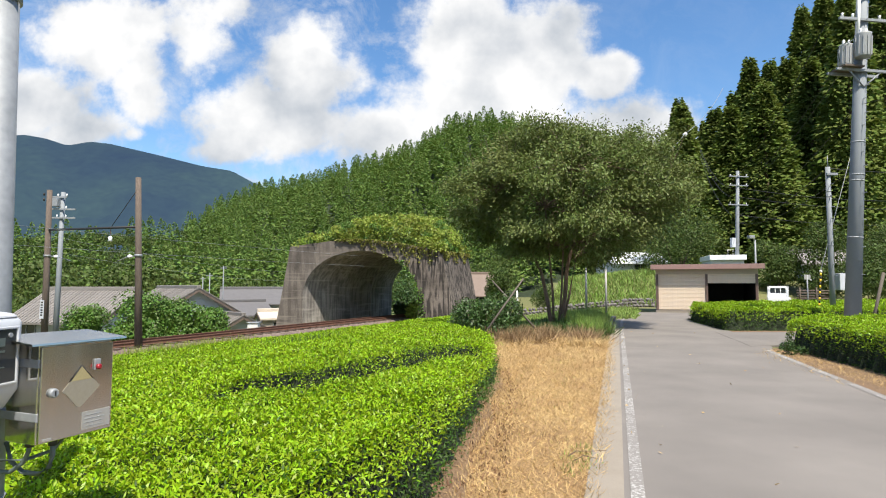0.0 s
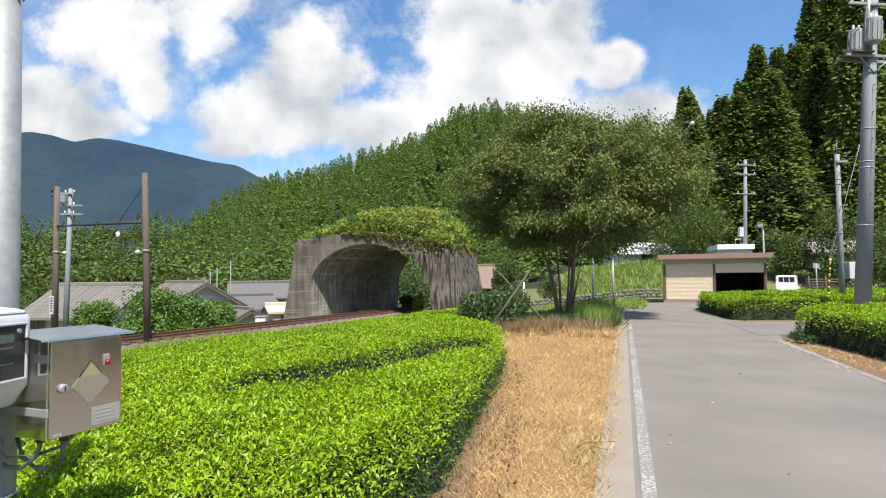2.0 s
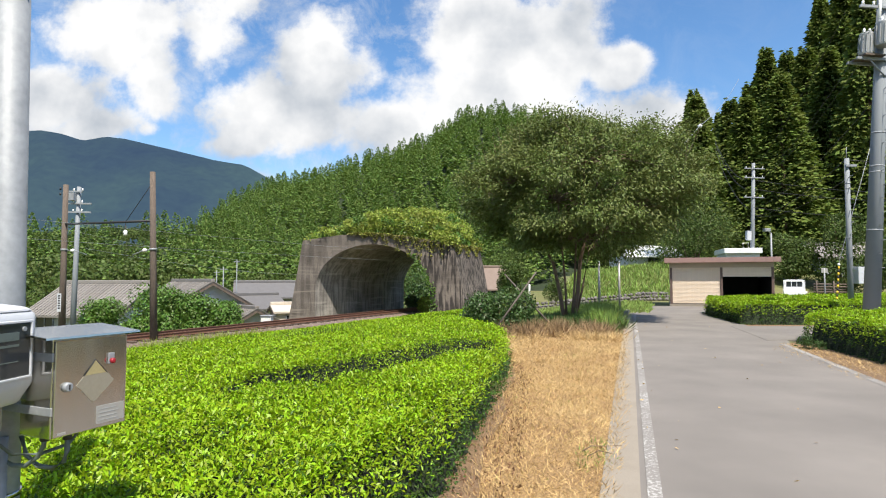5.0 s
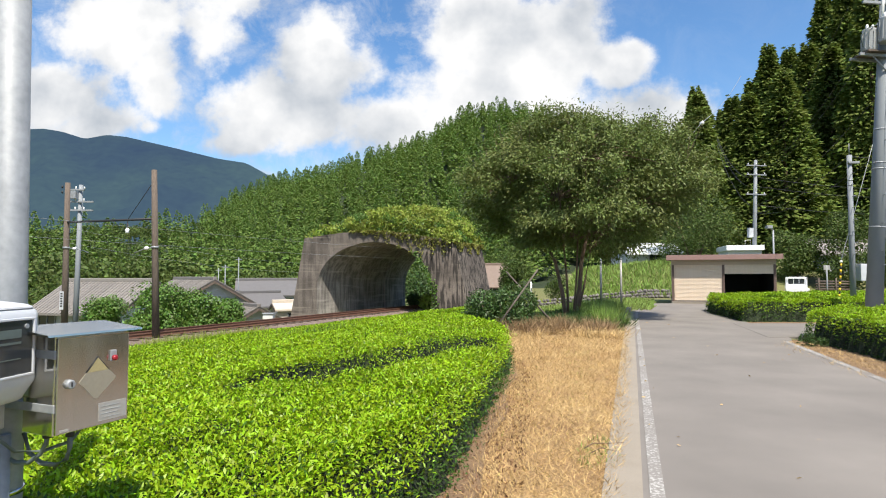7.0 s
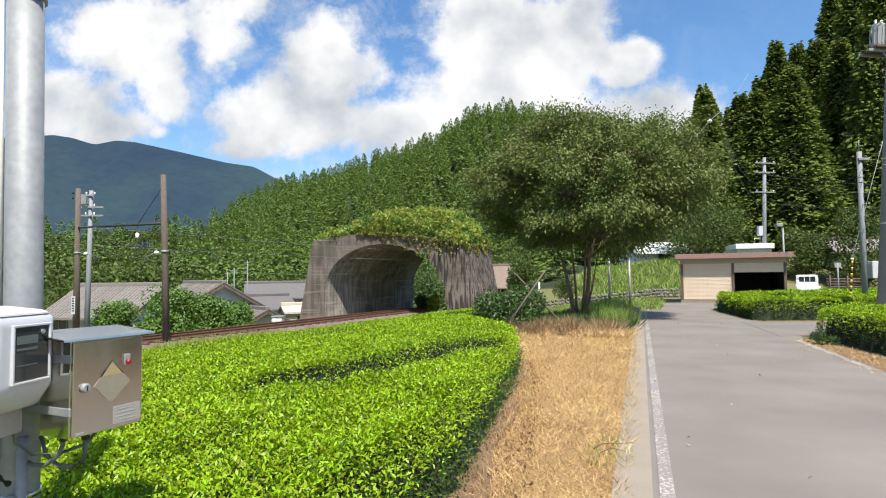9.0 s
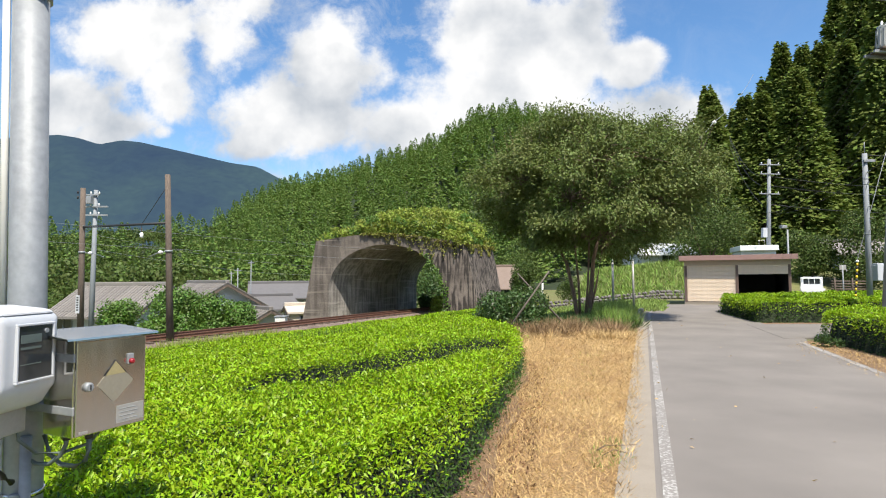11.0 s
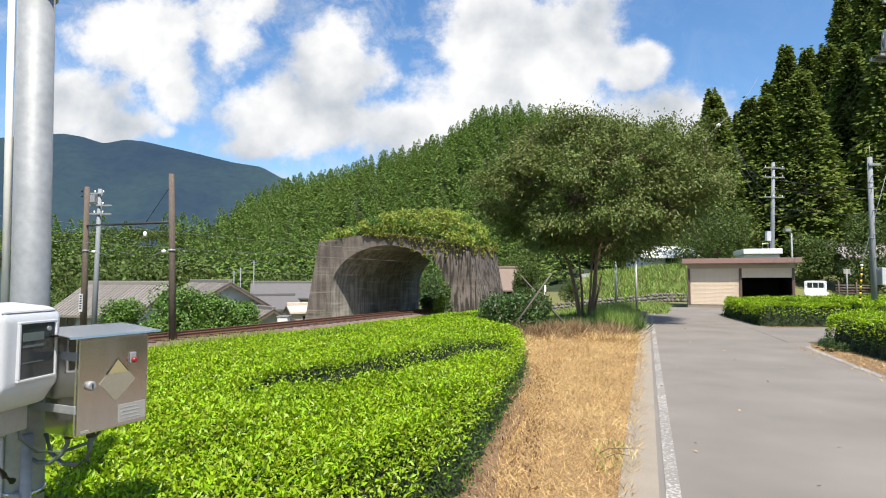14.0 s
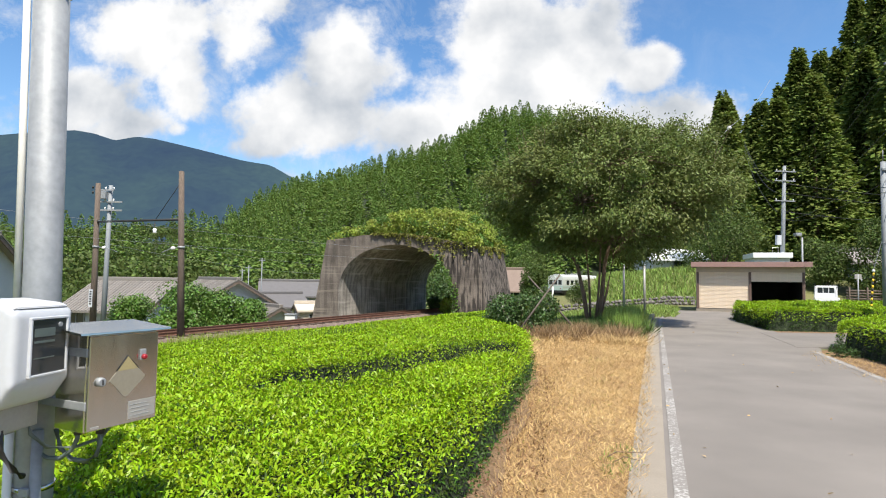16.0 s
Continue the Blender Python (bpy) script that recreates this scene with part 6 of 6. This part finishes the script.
def kei_truck():
    t = thing("small_truck", "small white flatbed truck parked by the garage", "truck", Matrix.Translation((px(1376, 42.5), 42.5, float(ground_z(px(1376, 42.5), 42.5)))) @ Matrix.Rotation(radians(-28), 4, "Z"))
    bm = bmesh.new()
    prism(bm, [(-0.72, 0.55), (0.72, 0.55), (0.71, 1.0), (0.60, 1.72), (-0.60, 1.72), (-0.71, 1.0)], 0.6, 1.9)
    bmesh.ops.bevel(bm, geom=list(bm.edges), offset=0.05, segments=2, affect="EDGES")
    part("cab", bm, M["car_white"], t)
    rw = part("rear_window", boxed(-0.50, 0.50, 0.575, 0.61, 1.20, 1.58, bevel=0.02), M["glass"], t)
    for x in (-0.17, 0.17):
        part("guard_bar", tubed([(x, 0.56, 1.2), (x, 0.56, 1.6)], 0.02, 6), M["car_white"], rw)
    part("cargo_bed", boxed(-0.71, 0.71, -1.3, 0.56, 0.55, 0.64), M["car_white"], t)
    part("tailgate", boxed(-0.71, 0.71, -1.34, -1.30, 0.56, 0.90, bevel=0.01), M["car_white"], t)
    for x in (-0.71, 0.68):
        part("side_gate", boxed(x, x + 0.03, -1.3, 0.56, 0.56, 0.90), M["car_white"], t)
    part("rack_bar", tubed([(-0.66, 0.5, 0.9), (-0.66, 0.5, 1.66), (0.66, 0.5, 1.66), (0.66, 0.5, 0.9)], 0.03, 8), M["car_white"], t)
    part("chassis", boxed(-0.5, 0.5, -1.3, 1.8, 0.32, 0.55), M["black"], t)
    part("bumper", boxed(-0.7, 0.7, -1.38, -1.32, 0.38, 0.52, bevel=0.02), M["label_grey"], t)
    for x in (-0.62, 0.5):
        part("tail_light", boxed(x, x + 0.12, -1.36, -1.33, 0.44, 0.54), M["red"], t)
        for y in (-0.85, 1.1):
            w = part("wheel", tubed([(x, y, 0.26), (x + 0.14, y, 0.26)], 0.27, 20), M["black"], t)
            part("rim", tubed([(x - 0.005, y, 0.26), (x + 0.145, y, 0.26)], 0.16, 16), M["zinc"], w)


kei_truck()

# ---- plants round about ----
def plants():
    shrub("laurel_bush", px(862, 17.2), 17.2, 2.3, 1.5, 7000, 0.10, M["bush"], "dense dark green evergreen bush by the tree", "bush", 31)
    shrub("laurel_bush", px(818, 17.5), 17.6, 1.3, 1.1, 2200, 0.10, M["bush"], "dense dark green evergreen bush by the tree", "bush", 32)
    # leaning stakes
    for a, b in (((px(849, 15.9), 15.9, 0.1), (px(926, 16.5), 16.5, 1.78)), ((px(953, 17.2), 17.2, 0.2), (px(871, 18), 18.0, 1.74))):
        st = thing("leaning_stake", "weathered wooden stake leaning beside the bush", "stake")
        part("pole", tubed([a, b], [0.030, 0.022], 8), M["new_wood"], st)
    grass("undergrowth", [(1.6, 16.7), (4.7, 16.9), (5.2, 18.5), (5.9, 22), (5.0, 25), (2.6, 25), (1.6, 20)], 11000, 0.38, 0.028, M["bush"], "dark green undergrowth below the tree", 41, 0.7, clumps=160)
    grass("tall_grass", [(4.3, 17.6), (4.9, 17.4), (6.2, 22.5), (7.2, 27), (5.6, 28), (5.0, 24)], 5500, 0.62, 0.010, M["meadow"], "tall pale green grass beside the road", 42, 0.45, clumps=70)
    grass("dry_tussock", [(0.9, 15.3), (2.4, 15.9), (4.4, 16.0), (4.5, 17.3), (1.4, 17.5)], 6500, 0.46, 0.010, M["withered"], "tussocks of withered brown grass at the verge end", 43, 0.9, clumps=42)
    grass("dry_tussock", [(0.8, 14.0), (2.4, 15.2), (4.2, 14.8), (4.6, 16.8), (1.2, 17.2)], 5200, 0.26, 0.008, M["straw"], "tussocks of pale dry grass at the verge end", 57, 1.1, clumps=60)
    grass("weed_patch", [(-6.6, 13.4), (-2.2, 14.6), (-2.0, 15.2), (-6.4, 14.0)], 800, 0.74, 0.022, M["bush"], "grey-green weeds growing up through the tea bushes", 55, 0.28, clumps=12)
    shrub("weed_clump", 8.05, 13.4, 0.6, 0.32, 500, 0.06, M["bush"], "small grey-green weed at the lane corner", "weed", 58)
    grass("leaf_litter", [(-0.75, 2.0), (-0.15, 4.4), (0.3, 6.9), (0.75, 9.3), (0.95, 11.2), (1.25, 11.2), (1.15, 9.3), (0.85, 6.9), (0.45, 4.4), (-0.05, 2.0)], 15000, 0.07, 0.013, M["litter"], "brown fallen leaves and stalks along the hedge", 59, 2.6)
    grass("cut_straw", [(-0.35, 2.0), (0.06, 4.4), (0.45, 6.9), (0.86, 9.3), (1.0, 12), (1.3, 15.2), (4.55, 15.8), (3.5, 12), (2.29, 8), (1.16, 4.4), (0.4, 2.0)], 85000, 0.115, 0.0042, M["straw"], "flattened dry straw covering the verge", 44, 2.2)
    grass("green_weeds", [(1.0, 4.9), (1.35, 5.0), (1.5, 5.9), (1.2, 5.8)], 300, 0.07, 0.008, M["meadow"], "small green weeds in the dry verge", 45, 1.1)
    grass("green_weeds", [(0.5, 7.0), (1.6, 7.2), (2.2, 9.5), (1.1, 9.2)], 500, 0.05, 0.008, M["weeds"], "small green weeds in the dry verge", 46, 1.4)
    grass("green_weeds", [(1.75, 9.5), (2.1, 9.4), (3.0, 13.0), (2.4, 13.0)], 500, 0.06, 0.008, M["weeds"], "small green weeds in the dry verge", 52, 1.4)
    grass("green_weeds", [(-0.1, 4.4), (0.6, 9.3), (1.3, 14.8), (4.0, 15.2), (3.0, 12), (1.9, 8), (0.9, 4.6)], 1500, 0.05, 0.007, M["weeds"], "small green weeds in the dry verge", 56, 1.6)
    grass("dry_clippings", [(6.75, 8.6), (7.9, 14.4), (8.5, 14.4), (7.9, 11.5), (7.4, 8.6)], 5000, 0.09, 0.006, M["straw"], "dry clippings strewn on the soil", 53, 2.5)
    grass("dry_clippings", [(6.3, 9.2), (7.3, 13.6), (7.8, 14.2), (6.9, 9.4)], 1100, 0.10, 0.006, M["straw"], "dry clippings strewn on the road edge", 54, 3.0)
    grass("trackside_grass", [(-11.8, 21.5), (-9.2, 27.2), (-8.7, 26.8), (-11.0, 21.0)], 3000, 0.55, 0.016, M["weeds"], "pale grass growing beside the railway", 47, 0.5)
    # the meadow bank beyond the tree
    grass("meadow", [(8.5, 43), (23, 44), (27, 62), (13, 64), (9.5, 54)], 16000, 0.55, 0.07, M["meadow"], "bright green meadow grass on the bank", 48, 0.5)
    grass("meadow", [(2.5, 26), (9.0, 27.0), (12.2, 36), (12.0, 42), (4, 42)], 15000, 0.26, 0.04, M["meadow"], "bright green grass behind the tree", 49, 0.6)
    grass("meadow", [(-3, 42), (4, 42), (9, 54), (8, 90), (3, 88)], 12000, 0.5, 0.06, M["weeds"], "bright green grass behind the tree", 50, 0.6)
    grass("meadow", [(-24, 32), (-14, 27), (-5, 45), (-9, 62), (-30, 60)], 12000, 0.35, 0.07, M["weeds"], "rough green grass between railway and houses", 51, 0.6)
    # shrubs between the masts and the houses
    for k, (x, d, w, h, b) in enumerate(((258, 30, 2.5, 2.95, -1.75), (308, 30.5, 2.4, 2.7, -1.75), (372, 31, 2.0, 2.25, -1.8), (154, 31, 2.2, 2.6, -2.1), (225, 29, 1.6, 1.3, -1.7))):
        shrub("garden_shrub", px(x, d), d, w, h, 7000, 0.15, M["garden"], "rounded green garden shrub beside the railway", "bush", 60 + k, base=b, lumps=34, narrow=0.62)
    # thicket behind the arch, seen through it
    for k, (x, d, w, h) in enumerate(((712, 56, 5, 4.5), (740, 58, 5, 5), (720, 47, 2.4, 1.5), (765, 41.0, 1.8, 1.3), (735, 44.0, 1.6, 1.3))):
        shrub("thicket", px(x, d), d, w, h, 2400, 0.28, M["bush"] if k < 3 else M["weeds"], "green thicket growing by the arch", "bush", 80 + k)
    # broadleaf trees behind garage and bank
    for k, (x, d, w, h) in enumerate(((1200, 56, 7.5, 7.0), (1170, 62, 6, 6.5), (1372, 50, 3.6, 4.2), (1458, 48, 4.0, 6.5), (1545, 44, 5, 4.5), (1580, 50, 7, 6),
                                      (884, 60, 2.6, 4.6), (872, 90, 7, 8))):
        shrub("broadleaf_tree", px(x, d), d, w, h, 7000, 0.24, M["broad"], "round green broadleaf tree beyond the road", "tree", 100 + k, lumps=22)


plants()


def oddments():
    # thin poles among the houses
    for x, d, top in ((372, 54, 2.7), (396, 57, 3.5), (360, 62, 2.5)):
        p = thing("thin_pole", "thin grey pole standing among the houses", "pole", Matrix.Translation((px(x, d), d, -3.2)))
        part("shaft", tubed([(0, 0, 0), (0, 0, top + 3.2)], 0.05, 8), M["pole_concrete"], p)
        part("crossarm", boxed(-0.3, 0.3, -0.04, 0.04, top + 2.95, top + 3.03), M["zinc"], p)
    # kerb at the bend and the twig on the verge
    k = thing("kerb", "dark weathered concrete kerb at the bend", "kerb", kind="structure")
    for y in np.arange(19.5, 27, 0.62):
        a = math.atan(0.31 + 0.024 * max(y - 24, 0))
        part("kerb_stone", boxed(-0.08, 0.08, -0.3, 0.3, -0.05, 0.16, bevel=0.015), M["stone"], k, m=Matrix.Translation((road_left(y) - 0.42, y, 0)) @ Matrix.Rotation(-a, 4, "Z"))
    t = thing("dead_twig", "dead brown twig lying on the dry verge", "twig", Matrix.Translation((1.32, 5.45, 0.03)))
    part("stem", tubed([(-0.18, -0.05, 0.0), (-0.08, 0.02, 0.03), (0.05, 0.05, 0.02), (0.2, 0.02, 0.035)], [0.006, 0.005, 0.004, 0.003], 6), M["bark"], t)
    part("side_shoot", tubed([(-0.15, -0.18, 0.0), (-0.05, -0.14, 0.035), (0.08, -0.16, 0.01)], [0.005, 0.004, 0.003], 6), M["bark"], t)
    # timber rack and sign post beyond the truck
    f = thing("timber_rack", "rack of dark stacked timber rails beyond the truck", "timber rack", Matrix.Translation((px(1438, 45), 45, float(ground_z(px(1438, 45), 45)))))
    for j in range(6):
        part("rail", tubed([(-1.3, 0, 0.25 + j * 0.2), (1.5, 0.1 * (j % 2), 0.22 + j * 0.2)], 0.06, 7), M["old_wood"], f)
    for x in (-1.1, 0.2, 1.4):
        part("upright", tubed([(x, -0.08, -0.1), (x, -0.08, 1.5)], 0.05, 7), M["old_wood"], f)
    s = thing("sign_post", "slim grey steel post by the lane", "post", Matrix.Translation((px(1428, 36), 36, float(ground_z(px(1428, 36), 36)))))
    part("shaft", tubed([(0, 0, -0.1), (0, 0, 2.3)], 0.04, 8), M["zinc"], s)
    part("plate", boxed(-0.2, 0.2, -0.03, -0.015, 2.0, 2.3, bevel=0.01), M["label_grey"], s)
    b = thing("relay_cabinet", "small white railway cabinet beside the track", "cabinet", Matrix.Translation((*rail_place(9.5, -2.6)[:2], -1.6)))
    part("body", boxed(-0.3, 0.3, -0.25, 0.25, 0, 1.0, bevel=0.02), M["white_pipe"], b)
    part("cap", boxed(-0.35, 0.35, -0.3, 0.3, 1.0, 1.06, bevel=0.02), M["zinc"], b)
    shrub("bank_shrub", px(962, 57), 57, 2.4, 2.6, 3000, 0.16, M["broad"], "leafy shrub at the end of the bank", "bush", 140)
    # a few fallen leaves and straw on the asphalt
    r = np.random.default_rng(77)
    n = 40
    y = r.uniform(4, 24, n)
    x = np.array([road_left(v) for v in y]) + r.uniform(0, 1, n) ** 3.0 * 3.4
    v, q = leaves(np.column_stack([x, y, np.full(n, 0.022)]), np.column_stack([r.normal(size=(n, 2)), np.full(n, 0.05)]), 0.06, 0.022, r, 0.1)
    tagged(part("fallen_leaves", mesh_quads("fallen_leaves", v, q), M["straw"]), "few dry leaves scattered on the asphalt", "leaves", kind="stuff")


oddments()


def stone_wall():
    t = thing("stone_wall", "low dry wall of dark field stones below the meadow", "stone wall")
    r = random.Random(8)
    meshes = []
    for k in range(5):
        bm = bmesh.new()
        bmesh.ops.create_icosphere(bm, subdivisions=1, radius=0.5)
        for v in bm.verts:
            v.co = Vector((v.co.x * r.uniform(0.8, 1.2), v.co.y * 0.8, v.co.z * r.uniform(0.55, 0.8)))
        me = bpy.data.meshes.new("stone")
        bm.to_mesh(me)
        bm.free()
        me.materials.append(M["stone"])
        meshes.append(me)
    for i in range(62):
        f = i / 61
        x, y = 4.0 + f * 17, 43.5 - 0.6 * math.sin(f * 5)
        for lv in range(3):
            s = r.uniform(0.28, 0.48)
            part("stone", r.choice(meshes), None, t, m=Matrix.LocRotScale((x + r.uniform(-.1, .1), y + lv * 0.1, float(ground_z(x, y)) + 0.08 + lv * 0.22), Euler((r.uniform(-.3, .3), r.uniform(-.3, .3), r.uniform(0, 6))), (s, s, s)))


stone_wall()


# ---- the train ----
def train():
    t = thing("train", "pale green and ivory railcar with rounded front", "train")
    L, w = 17.5, 1.36
    bm = bmesh.new()
    prof = [(-w, 0.95), (-w, 2.9), (-w * 0.93, 3.3), (-w * 0.6, 3.62), (0, 3.72), (w * 0.6, 3.62), (w * 0.93, 3.3), (w, 2.9), (w, 0.95)]
    prism(bm, prof, 0.0, L)
    body = part("body", bm, M["train_green"], t)
    bm = bmesh.new()
    prism(bm, [(-w - .012, 1.75), (-w - .012, 2.9), (-w * 0.93 - .01, 3.32), (-w * 0.6, 3.64), (0, 3.74), (w * 0.6, 3.64), (w * 0.93 + .01, 3.32), (w + .012, 2.9), (w + .012, 1.75)], -0.012, L + 0.01)
    part("upper_body", bm, M["train_white"], t, "ivory upper body and roof")
    for x, ww in ((-0.85, 0.62), (0, 0.7), (0.85, 0.62)):
        part("windscreen", boxed(x - ww / 2, x + ww / 2, -0.04, 0.0, 1.95, 2.75, bevel=0.015), M["glass"], t)
    for s in (-1, 1):
        for k in range(8):
            y0 = 1.6 + k * 1.95
            part("side_window", boxed(s * (w + 0.015) - 0.02, s * (w + 0.015) + 0.02, y0, y0 + 1.15, 1.9, 2.7), M["glass"], t)
        part("stripe", boxed(s * (w + 0.02) - 0.006, s * (w + 0.02) + 0.006, 0.0, L, 1.42, 1.52), M["transformer"], t)
    part("headlight", tubed([(0, -0.06, 3.25), (0, 0.0, 3.25)], 0.14, 14), M["ceramic"], t)
    for x in (-0.95, 0.95):
        part("tail_lamp", tubed([(x, -0.05, 1.25), (x, 0.0, 1.25)], 0.09, 12), M["red"], t)
    part("skirt", boxed(-1.2, 1.2, 0.1, L - 0.1, 0.45, 0.95), M["black"], t)
    part("bumper", boxed(-1.1, 1.1, -0.25, 0.1, 0.55, 0.85, bevel=0.03), M["black"], t)
    for y in (2.4, L - 2.4):
        part("bogie", boxed(-1.0, 1.0, y - 1.1, y + 1.1, 0.15, 0.7, bevel=0.05), M["black"], t)
    part("pantograph", tubed([(0, 5, 3.7), (0.0, 4.2, 4.2), (0, 5, 4.7)], 0.04, 6), M["zinc"], t)
    part("roof_unit", boxed(-0.6, 0.6, 8, 10.5, 3.65, 3.95, bevel=0.04), M["transformer"], t)
    return t


TRAIN = train()


def motions():
    # the railcar comes round the curve behind the meadow bank
    rows = []
    for s, (x, y, turn) in ((0.0, (118.0, 196.0, -48.0)), (8.0, (63.0, 156.0, -46.0)), (14.4, (21.2, 112.7, -33.0)), (15.2, (18.0, 107.0, -32.5)), (15.6, (16.2, 104.2, -32.0)), (16.0, (13.6, 101.4, -31.5))):
        rows.append((s, pose(x, y, -0.95, 0, 0, turn)))
    walk(TRAIN, rows)


motions()
